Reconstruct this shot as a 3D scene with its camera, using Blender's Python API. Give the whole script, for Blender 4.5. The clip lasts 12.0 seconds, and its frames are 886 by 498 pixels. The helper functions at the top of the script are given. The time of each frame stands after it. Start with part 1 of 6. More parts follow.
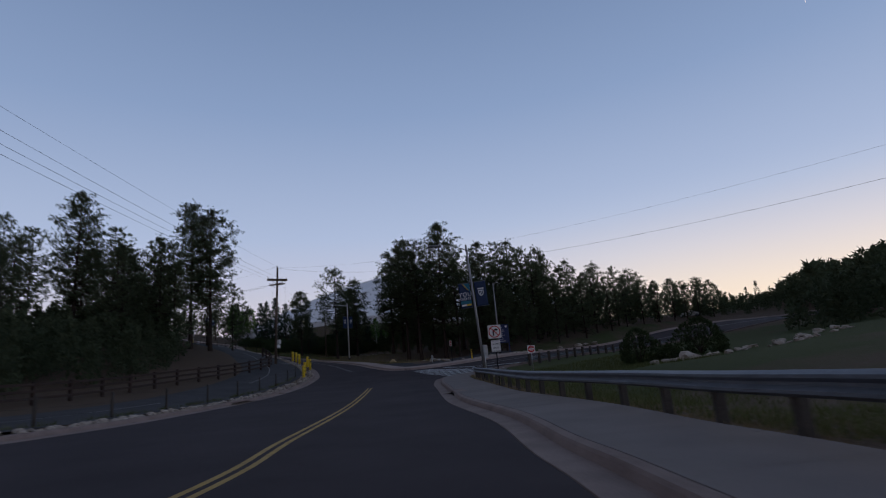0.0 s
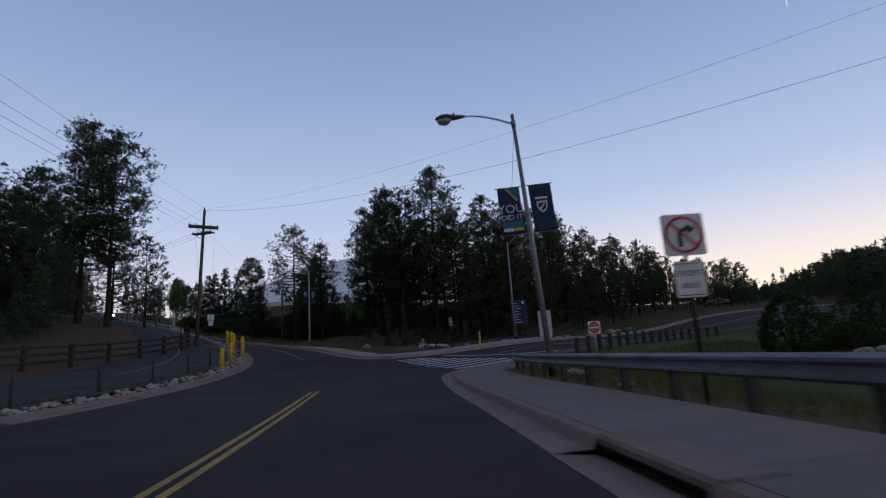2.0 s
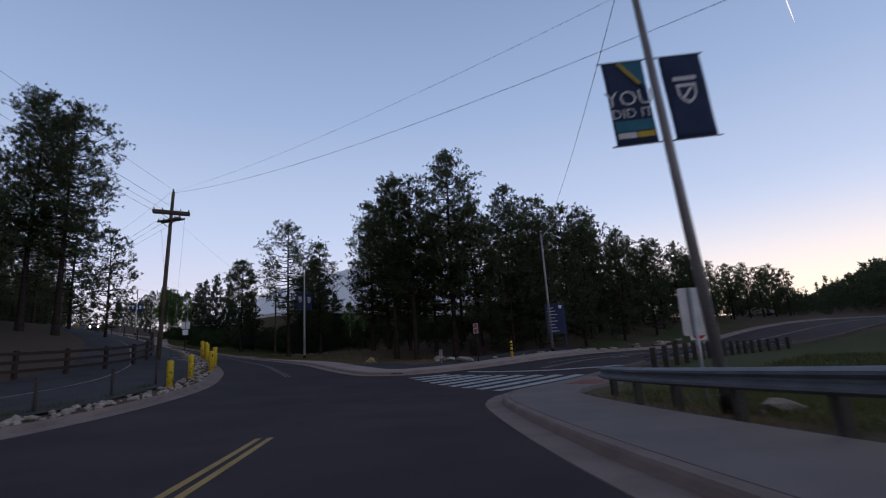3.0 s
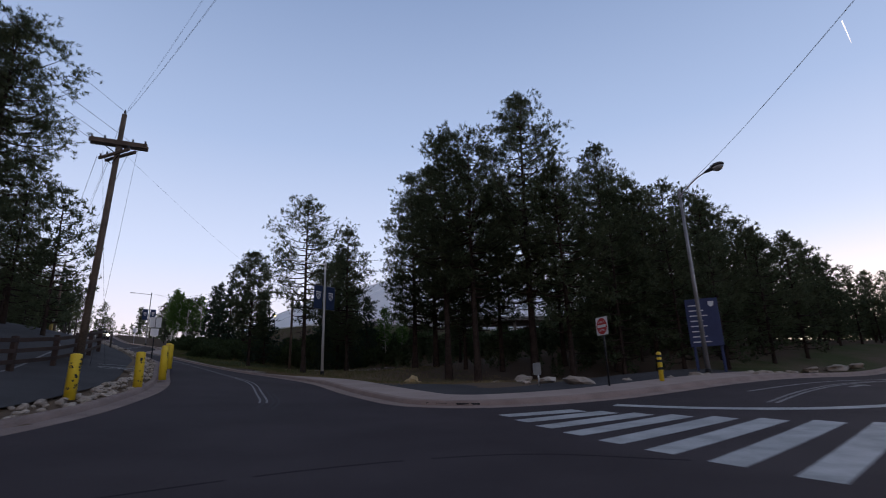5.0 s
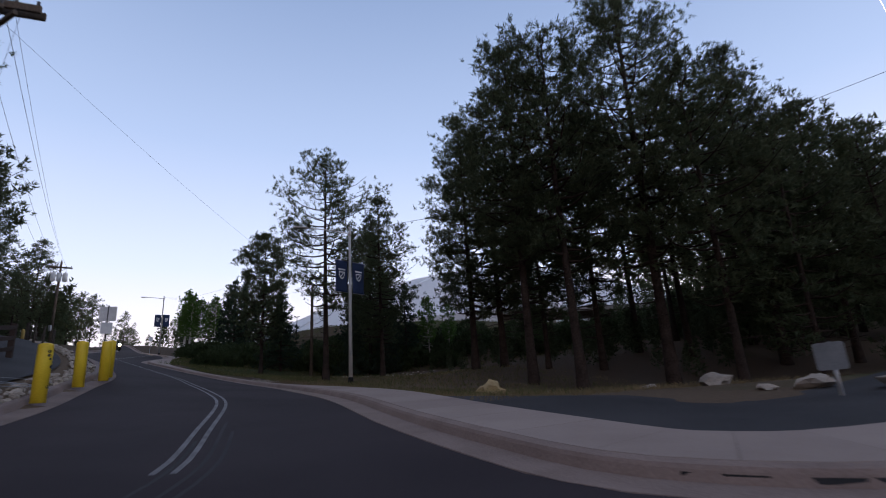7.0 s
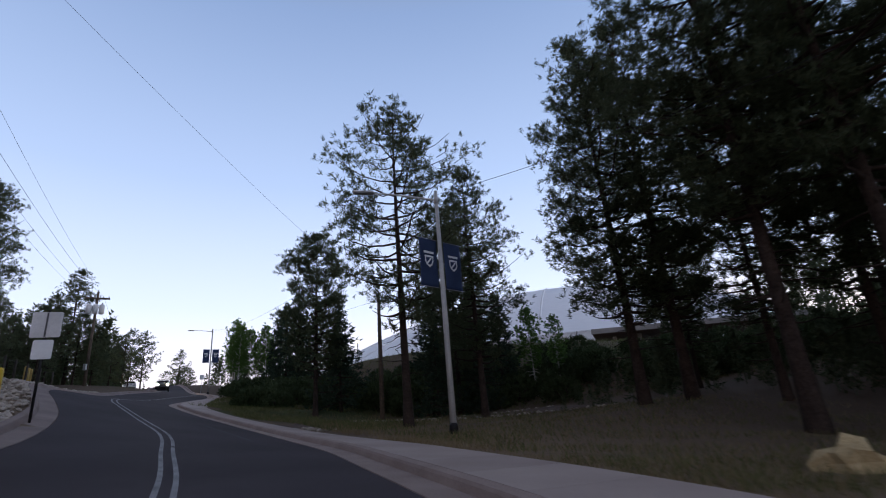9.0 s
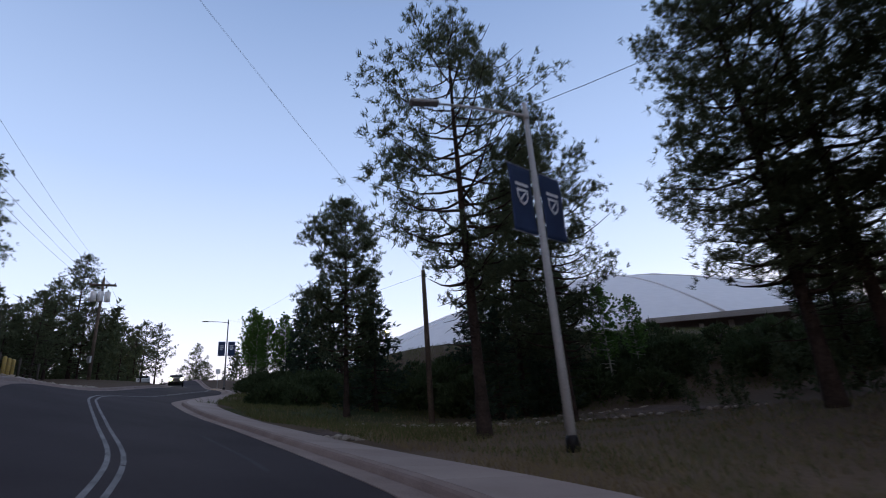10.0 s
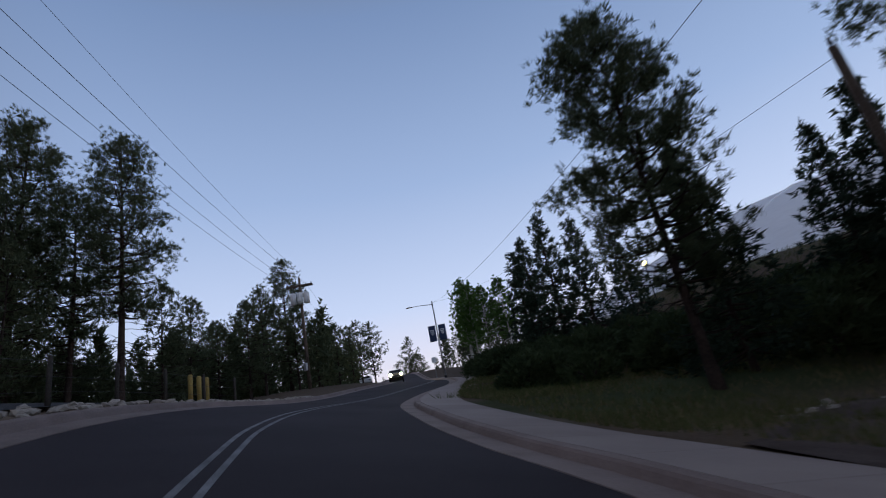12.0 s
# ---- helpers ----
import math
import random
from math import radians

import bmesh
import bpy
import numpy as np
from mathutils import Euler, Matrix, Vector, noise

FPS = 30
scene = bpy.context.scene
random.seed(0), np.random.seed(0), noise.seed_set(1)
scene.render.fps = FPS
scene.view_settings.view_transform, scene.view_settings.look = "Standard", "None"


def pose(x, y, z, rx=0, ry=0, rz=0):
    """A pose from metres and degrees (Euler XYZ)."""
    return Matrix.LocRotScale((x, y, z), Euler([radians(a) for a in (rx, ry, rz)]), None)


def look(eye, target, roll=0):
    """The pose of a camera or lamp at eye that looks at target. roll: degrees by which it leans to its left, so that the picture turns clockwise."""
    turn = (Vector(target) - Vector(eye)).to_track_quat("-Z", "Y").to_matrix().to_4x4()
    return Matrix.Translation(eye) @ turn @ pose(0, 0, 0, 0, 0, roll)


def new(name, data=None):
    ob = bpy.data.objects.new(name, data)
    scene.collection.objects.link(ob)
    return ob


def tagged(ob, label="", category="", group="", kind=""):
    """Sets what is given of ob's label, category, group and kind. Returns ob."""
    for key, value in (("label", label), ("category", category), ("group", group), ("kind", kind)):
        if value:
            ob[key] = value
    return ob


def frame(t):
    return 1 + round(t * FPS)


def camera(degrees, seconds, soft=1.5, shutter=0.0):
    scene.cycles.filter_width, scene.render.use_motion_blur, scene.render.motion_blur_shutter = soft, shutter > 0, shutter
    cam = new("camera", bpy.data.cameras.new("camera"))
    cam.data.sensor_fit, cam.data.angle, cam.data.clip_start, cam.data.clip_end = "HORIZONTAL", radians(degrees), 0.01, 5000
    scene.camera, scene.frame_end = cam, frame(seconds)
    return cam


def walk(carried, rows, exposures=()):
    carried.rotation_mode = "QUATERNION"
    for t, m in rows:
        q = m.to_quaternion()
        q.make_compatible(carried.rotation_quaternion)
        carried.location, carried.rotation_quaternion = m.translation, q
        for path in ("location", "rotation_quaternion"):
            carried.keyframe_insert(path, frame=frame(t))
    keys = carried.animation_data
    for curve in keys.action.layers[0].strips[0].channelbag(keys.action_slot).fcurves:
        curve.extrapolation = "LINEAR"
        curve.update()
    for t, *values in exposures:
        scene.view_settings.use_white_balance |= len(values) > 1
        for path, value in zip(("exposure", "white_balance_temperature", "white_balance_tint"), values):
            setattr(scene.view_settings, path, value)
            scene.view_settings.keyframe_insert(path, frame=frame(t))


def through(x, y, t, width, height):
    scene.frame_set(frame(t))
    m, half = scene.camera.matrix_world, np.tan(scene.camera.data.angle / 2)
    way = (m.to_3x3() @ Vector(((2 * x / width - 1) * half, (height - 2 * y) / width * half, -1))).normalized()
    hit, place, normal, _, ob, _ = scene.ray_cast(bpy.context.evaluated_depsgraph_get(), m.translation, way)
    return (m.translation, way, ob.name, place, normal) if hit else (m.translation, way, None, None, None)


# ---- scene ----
from mathutils import geometry

cam = camera(80.8, 12.0, soft=1.0, shutter=0.4)
# seconds, eye x y z, yaw, pitch, roll
ROWS = [
    (0, 1.957, -3.494, 1.293, 1.99, 12.11, -4.89),
    (0.5, 1.162, 1.056, 1.161, 0.30, 11.16, -3.62),
    (1, 0.530, 5.720, 1.072, 0.03, 11.60, -4.14),
    (1.5, -0.019, 10.377, 1.013, -0.20, 11.15, -3.54),
    (2, -0.540, 14.928, 0.973, -0.24, 11.06, -3.71),
    (2.5, -1.066, 19.298, 0.948, 0.24, 11.82, -4.09),
    (4.5, -3.427, 34.196, 0.983, 1.92, 15.01, -0.58),
    (5, -4.086, 37.245, 1.038, 4.63, 15.65, -1.74),
    (5.5, -4.774, 40.064, 1.116, 4.84, 15.88, -1.22),
    (6, -5.501, 42.694, 1.222, 5.11, 15.71, -1.17),
    (6.5, -6.277, 45.179, 1.358, 7.43, 16.49, -2.38),
    (7, -7.122, 47.570, 1.523, 7.77, 16.14, -3.36),
    (7.5, -8.058, 49.915, 1.718, 9.26, 15.79, -2.95),
    (9.5, -13.240, 59.542, 2.755, 14.57, 20.67, -4.62),
    (10, -14.996, 62.062, 3.060, 15.37, 19.64, -4.20),
    (10.5, -16.944, 64.571, 3.375, 15.40, 20.00, -4.37),
    (11, -19.054, 66.985, 3.695, 22.85, 19.30, -7.68),
    (11.5, -21.270, 69.180, 4.017, 31.81, 19.99, -9.67),
    (12, -23.498, 70.988, 4.342, 35.15, 19.34, -11.49),
]


def gaze(x, y, z, yaw, pitch, roll):
    a, p = radians(yaw), radians(pitch)
    eye = Vector((x, y, z))
    return look(eye, eye + Vector((-math.sin(a) * math.cos(p), math.cos(a) * math.cos(p), math.sin(p))), roll)


walk(cam, [(t, gaze(*row)) for t, *row in ROWS], exposures=[(0.0, 0.0, 6500, 10), (2.5, 0.33, 6650, 11), (5.0, 0.66, 7050, 13), (7.5, 0.94, 7050, 13),
                                                      (9.5, 0.98, 6800, 11), (10.5, 0.85, 6700, 11), (12.0, 0.45, 6600, 10)])

# ---- light: a clear sky shortly after sunset, glowing low over the hill to the east ----
GLOW = radians(42)
world = bpy.data.worlds.new("evening_sky")
scene.world = world
world.use_nodes = True
wn = world.node_tree
sky = wn.nodes.new("ShaderNodeTexSky")
sky.sky_type = "NISHITA"
sky.sun_disc = False
sky.sun_elevation = radians(2.0)
sky.sun_rotation = GLOW
sky.altitude = 2100
sky.air_density = 1.0
sky.dust_density = 0.6
sky.ozone_density = 2.5
# dusk colours over the height, and the warm band over the place where the sun went down
way = wn.nodes.new("ShaderNodeTexCoord")
split = wn.nodes.new("ShaderNodeSeparateXYZ")
wn.links.new(way.outputs["Generated"], split.inputs[0])
ramp = wn.nodes.new("ShaderNodeValToRGB")
DUSK = ((0.0, (0.74, 0.64, 0.64)), (0.09, (0.69, 0.645, 0.71)), (0.16, (0.585, 0.610, 0.765)), (0.24, (0.465, 0.553, 0.765)), (0.45, (0.28, 0.383, 0.605)), (0.70, (0.155, 0.235, 0.415)), (0.82, (0.13, 0.155, 0.22)), (1.0, (0.125, 0.115, 0.115)))
while len(ramp.color_ramp.elements) < len(DUSK):
    ramp.color_ramp.elements.new(0.5)
for el, (at, c) in zip(ramp.color_ramp.elements, DUSK):
    el.position, el.color = at, (*c, 1)
wn.links.new(split.outputs[2], ramp.inputs[0])
dot = wn.nodes.new("ShaderNodeVectorMath")
dot.operation = "DOT_PRODUCT"
wn.links.new(way.outputs["Generated"], dot.inputs[0])
dot.inputs[1].default_value = (math.sin(GLOW), math.cos(GLOW), -0.02)
near_sun = wn.nodes.new("ShaderNodeMapRange")
near_sun.interpolation_type = "SMOOTHSTEP"
near_sun.inputs["From Min"].default_value, near_sun.inputs["From Max"].default_value = 0.55, 1.0
wn.links.new(dot.outputs["Value"], near_sun.inputs["Value"])
low = wn.nodes.new("ShaderNodeMapRange")
low.interpolation_type = "SMOOTHSTEP"
low.inputs["From Min"].default_value, low.inputs["From Max"].default_value = 0.30, -0.02
wn.links.new(split.outputs[2], low.inputs["Value"])
band = wn.nodes.new("ShaderNodeMath")
band.operation = "MULTIPLY"
wn.links.new(near_sun.outputs[0], band.inputs[0])
wn.links.new(low.outputs[0], band.inputs[1])
warm = wn.nodes.new("ShaderNodeMix")
warm.data_type, warm.blend_type = "RGBA", "ADD"
wn.links.new(band.outputs[0], warm.inputs["Factor"])
wn.links.new(ramp.outputs[0], warm.inputs["A"])
warm.inputs["B"].default_value = (0.40, 0.25, -0.32, 1)
blend = wn.nodes.new("ShaderNodeMix")
blend.data_type = "RGBA"
blend.inputs["Factor"].default_value = 0.88
scaled = wn.nodes.new("ShaderNodeMix")
scaled.data_type, scaled.blend_type = "RGBA", "MULTIPLY"
scaled.inputs["Factor"].default_value = 1.0
scaled.inputs["B"].default_value = (0.16, 0.12, 0.10, 1)
wn.links.new(sky.outputs[0], scaled.inputs["A"])
wn.links.new(scaled.outputs["Result"], blend.inputs["A"])
wn.links.new(warm.outputs["Result"], blend.inputs["B"])
# the sky away from the afterglow is already dark
away = wn.nodes.new("ShaderNodeMapRange")
away.interpolation_type = "SMOOTHSTEP"
away.inputs["From Min"].default_value, away.inputs["From Max"].default_value = -0.95, -0.30
wn.links.new(dot.outputs["Value"], away.inputs["Value"])
night = wn.nodes.new("ShaderNodeMix")
night.data_type, night.blend_type = "RGBA", "MULTIPLY"
night.inputs["Factor"].default_value = 1.0
wn.links.new(blend.outputs["Result"], night.inputs["A"])
dim = wn.nodes.new("ShaderNodeMix")
dim.data_type = "RGBA"
dim.inputs["A"].default_value, dim.inputs["B"].default_value = (0.42, 0.30, 0.24, 1), (1, 1, 1, 1)
wn.links.new(away.outputs[0], dim.inputs["Factor"])
wn.links.new(dim.outputs["Result"], night.inputs["B"])
wn.links.new(night.outputs["Result"], wn.nodes["Background"].inputs[0])
wn.nodes["Background"].inputs[1].default_value = 1.0
sun = new("low_sun", bpy.data.lights.new("low_sun", "SUN"))
sun.data.energy, sun.data.angle, sun.data.color = 0.15, radians(20), (1.0, 0.82, 0.66)
sun.matrix_world = look((0, 0, 0), (-math.sin(GLOW), -math.cos(GLOW), -0.12))


# ---- materials ----
def mat(name, rough=0.8, metal=0.0):
    m = bpy.data.materials.new(name)
    m.use_nodes = True
    b = m.node_tree.nodes["Principled BSDF"]
    b.inputs["Roughness"].default_value = rough
    b.inputs["Metallic"].default_value = metal
    return m, m.node_tree, b


def mottled(name, dark, light, scale=3.0, fine=60.0, rough=0.85, metal=0.0, bump=0.3, dist=0.01, per_object=0.0, per_island=0.0, shine=0.4):
    """A surface with broad stains and fine grain between two colours, and a fine relief."""
    m, nt, b = mat(name, rough, metal)
    b.inputs["Specular IOR Level"].default_value = shine
    n, l = nt.nodes, nt.links
    geo = n.new("ShaderNodeNewGeometry")
    big, small = n.new("ShaderNodeTexNoise"), n.new("ShaderNodeTexNoise")
    for tex, s in ((big, scale), (small, fine)):
        tex.inputs["Scale"].default_value = s
        tex.inputs["Detail"].default_value = 5
        l.new(geo.outputs["Position"], tex.inputs["Vector"])
    mix = n.new("ShaderNodeMath")
    mix.operation = "ADD"
    l.new(big.outputs["Fac"], mix.inputs[0])
    l.new(small.outputs["Fac"], mix.inputs[1])
    last = mix
    for amount, source in ((per_object, "object"), (per_island, "island")):
        if amount:
            node = n.new("ShaderNodeObjectInfo") if source == "object" else geo
            out = node.outputs["Random"] if source == "object" else geo.outputs["Random Per Island"]
            add = n.new("ShaderNodeMath")
            add.operation = "MULTIPLY_ADD"
            l.new(out, add.inputs[0])
            add.inputs[1].default_value = amount
            l.new(last.outputs[0], add.inputs[2])
            last = add
    extra = per_object + per_island
    ramp = n.new("ShaderNodeMapRange")
    ramp.inputs["From Min"].default_value, ramp.inputs["From Max"].default_value = 0.7, 1.3 + extra
    l.new(last.outputs[0], ramp.inputs["Value"])
    col = n.new("ShaderNodeMix")
    col.data_type = "RGBA"
    col.inputs["A"].default_value, col.inputs["B"].default_value = (*dark, 1), (*light, 1)
    l.new(ramp.outputs[0], col.inputs["Factor"])
    l.new(col.outputs["Result"], b.inputs["Base Color"])
    bp = n.new("ShaderNodeBump")
    bp.inputs["Strength"].default_value, bp.inputs["Distance"].default_value = bump, dist
    l.new(small.outputs["Fac"], bp.inputs["Height"])
    l.new(bp.outputs[0], b.inputs["Normal"])
    return m


def foliage(name, dark, light, through=0.4, **more):
    """A mottled leaf surface that also lets part of the light through."""
    m = mottled(name, dark, light, 0.8, 9, 0.8, per_island=0.5, shine=0.12, **more)
    n, l = m.node_tree.nodes, m.node_tree.links
    b, out = n["Principled BSDF"], n["Material Output"]
    thin, mix = n.new("ShaderNodeBsdfTranslucent"), n.new("ShaderNodeMixShader")
    l.new(b.inputs["Base Color"].links[0].from_socket, thin.inputs["Color"])
    mix.inputs[0].default_value = through
    l.new(b.outputs[0], mix.inputs[1])
    l.new(thin.outputs[0], mix.inputs[2])
    l.new(mix.outputs[0], out.inputs["Surface"])
    return m


def glowing(name, colour, strength):
    m, nt, b = mat(name, 0.4)
    b.inputs["Base Color"].default_value = (*colour, 1)
    b.inputs["Emission Color"].default_value = (*colour, 1)
    b.inputs["Emission Strength"].default_value = strength
    return m


ASPHALT = mottled("asphalt", (0.0295, 0.0228, 0.0272), (0.060, 0.0485, 0.0540), 0.35, 90, 0.88, bump=0.5, shine=0.16)
PATH_ASPHALT = mottled("old_asphalt", (0.034, 0.034, 0.038), (0.068, 0.066, 0.070), 0.5, 70, 0.88, bump=0.5, shine=0.2)
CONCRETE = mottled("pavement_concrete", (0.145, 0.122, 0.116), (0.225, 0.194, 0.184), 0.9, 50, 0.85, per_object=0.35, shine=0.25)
# warm beige concrete, its tone raised to make up for too little light
PALE_CONCRETE = mottled("lightened_pavement_concrete", (0.285, 0.222, 0.198), (0.415, 0.335, 0.302), 0.9, 50, 0.85, per_object=0.35, shine=0.25)
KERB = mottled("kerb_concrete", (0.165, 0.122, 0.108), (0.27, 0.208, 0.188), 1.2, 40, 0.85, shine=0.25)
# KERB again about 1.3 times lighter, brightness put into the colour
PALE_KERB = mottled("lightened_kerb_concrete", (0.215, 0.158, 0.138), (0.335, 0.255, 0.228), 1.2, 40, 0.85, shine=0.25)
GRAVEL = mottled("dark_gravel", (0.075, 0.055, 0.048), (0.165, 0.125, 0.108), 1.4, 30, 0.95, bump=0.9, dist=0.03, shine=0.1)
RED_PAD = mottled("tactile_red", (0.16, 0.05, 0.035), (0.25, 0.085, 0.06), 3, 60)
IRON = mottled("dark_iron", (0.012, 0.012, 0.014), (0.03, 0.028, 0.028), 6, 60, 0.5, 0.6)
YELLOW_LINE = mottled("yellow_road_paint", (0.27, 0.165, 0.035), (0.48, 0.31, 0.07), 2.0, 45, 0.7)
WHITE_LINE = mottled("white_road_paint", (0.24, 0.255, 0.262), (0.52, 0.54, 0.55), 1.6, 45, 0.7)
WORN_LINE = mottled("worn_white_paint", (0.075, 0.073, 0.078), (0.30, 0.295, 0.30), 2.5, 60, 0.75)
STEEL = mottled("galvanized_steel", (0.135, 0.145, 0.165), (0.235, 0.250, 0.280), 1.5, 25, 0.55, 0.55, 0.1)
DULL_STEEL = mottled("weathered_lamp_steel", (0.20, 0.20, 0.205), (0.34, 0.34, 0.35), 1.0, 30, 0.55, 0.5, 0.1)
LAMP_HEAD = mottled("lamp_casing", (0.05, 0.05, 0.055), (0.11, 0.11, 0.12), 3, 30, 0.5, 0.3, 0.1)
PALE_POLE = mottled("pale_painted_pole", (0.42, 0.42, 0.42), (0.58, 0.57, 0.56), 0.8, 30, 0.55, 0.1, 0.1)
LENS = mottled("lamp_lens", (0.3, 0.3, 0.3), (0.45, 0.45, 0.44), 5, 40, 0.2)
POLE_WOOD = mottled("creosoted_pole_wood", (0.058, 0.044, 0.034), (0.165, 0.120, 0.088), 1.2, 18, 0.85)
RAIL_WOOD = mottled("dark_rail_wood", (0.024, 0.014, 0.011), (0.060, 0.036, 0.028), 2.0, 30, 0.85, per_object=0.3)
POST_WOOD = mottled("weathered_post_wood", (0.040, 0.034, 0.029), (0.090, 0.076, 0.065), 2.5, 30, 0.9)
STONE = mottled("limestone_rock", (0.24, 0.20, 0.165), (0.50, 0.44, 0.38), 2.2, 22, 0.9, bump=0.7, dist=0.02, per_object=0.5)
OCHRE_STONE = mottled("ochre_rock", (0.30, 0.21, 0.10), (0.52, 0.40, 0.22), 2.2, 22, 0.9, bump=0.7, dist=0.02)
BARK = mottled("pine_bark", (0.026, 0.019, 0.016), (0.066, 0.047, 0.038), 3, 14, 0.95, bump=0.9, dist=0.03, shine=0.1)
PALE_BARK = mottled("aspen_bark", (0.38, 0.37, 0.33), (0.62, 0.60, 0.55), 3, 14, 0.8)
NEEDLES = foliage("pine_needles", (0.042, 0.058, 0.031), (0.120, 0.142, 0.080), 0.42, per_object=0.3)
SPRUCE = foliage("spruce_needles", (0.022, 0.038, 0.026), (0.060, 0.088, 0.056), 0.3)
LEAVES = foliage("aspen_leaves", (0.070, 0.140, 0.036), (0.150, 0.260, 0.072), 0.42)
SHRUB = foliage("shrub_leaves", (0.030, 0.045, 0.019), (0.075, 0.100, 0.045), 0.35)
GRASS = foliage("meadow_grass", (0.066, 0.078, 0.026), (0.150, 0.160, 0.062), 0.35)
DRY_GRASS = foliage("dry_grass", (0.165, 0.120, 0.064), (0.290, 0.222, 0.125), 0.25)
PLASTIC = mottled("yellow_bollard_sleeve", (0.66, 0.44, 0.02), (0.82, 0.58, 0.045), 2, 40, 0.5, bump=0.08)
DULL_YELLOW = mottled("faded_yellow_paint", (0.26, 0.175, 0.05), (0.42, 0.30, 0.09), 3, 40, 0.8)
BLACK = mottled("matt_black", (0.012, 0.012, 0.013), (0.028, 0.028, 0.03), 5, 50, 0.6)
SIGN_WHITE = mottled("sign_white", (0.60, 0.60, 0.60), (0.76, 0.76, 0.75), 4, 60, 0.45, bump=0.03)
SIGN_RED = mottled("sign_red", (0.42, 0.018, 0.02), (0.56, 0.03, 0.03), 4, 60, 0.45, bump=0.03)
SIGN_BACK = mottled("sign_aluminium", (0.36, 0.37, 0.38), (0.5, 0.51, 0.52), 3, 40, 0.45, 0.6, 0.05)
NAVY = mottled("navy_cloth", (0.012, 0.026, 0.070), (0.024, 0.046, 0.112), 2, 60, 0.75)
TEAL = mottled("teal_cloth", (0.02, 0.13, 0.20), (0.04, 0.20, 0.28), 2, 60, 0.75)
GOLD = mottled("gold_print", (0.5, 0.34, 0.03), (0.66, 0.47, 0.06), 3, 60, 0.7)
PRINT = mottled("white_print", (0.58, 0.6, 0.63), (0.74, 0.75, 0.77), 3, 60, 0.7)
SIGN_BLUE = mottled("blue_sign_panel", (0.013, 0.026, 0.085), (0.024, 0.042, 0.125), 2, 50, 0.5, bump=0.05)
DOME_WHITE = mottled("dome_membrane", (0.76, 0.77, 0.79), (0.84, 0.85, 0.87), 0.06, 1.0, 0.6, bump=0.05)
WALL_CONCRETE = mottled("building_concrete", (0.26, 0.24, 0.225), (0.38, 0.355, 0.335), 0.4, 12, 0.9)
ROOF_BROWN = mottled("brown_fascia", (0.10, 0.065, 0.045), (0.17, 0.11, 0.08), 0.6, 12, 0.8)
CAR_WHITE = mottled("white_car_paint", (0.62, 0.63, 0.64), (0.70, 0.71, 0.72), 1, 8, 0.25, bump=0.0)
CAR_DARK = mottled("grey_car_paint", (0.06, 0.06, 0.065), (0.09, 0.09, 0.1), 1, 8, 0.3, bump=0.0)
CAR_GLASS = mottled("car_window", (0.01, 0.012, 0.014), (0.02, 0.022, 0.025), 1, 8, 0.08, bump=0.0)
RUBBER = mottled("tyre_rubber", (0.012, 0.012, 0.012), (0.025, 0.025, 0.025), 3, 40, 0.85)
HEADLIGHT = glowing("lit_headlight", (1.0, 0.86, 0.52), 300.0)
AMBER = glowing("lit_lamp", (1.0, 0.80, 0.25), 6.0)
WIRE = mottled("weathered_cable", (0.02, 0.02, 0.022), (0.05, 0.05, 0.055), 3, 20, 0.6, 0.2, 0.0)
# no light source: emission replaces the sunlight on the vapour
CONTRAIL = glowing("self_lit_contrail", (0.95, 0.93, 0.95), 0.55)


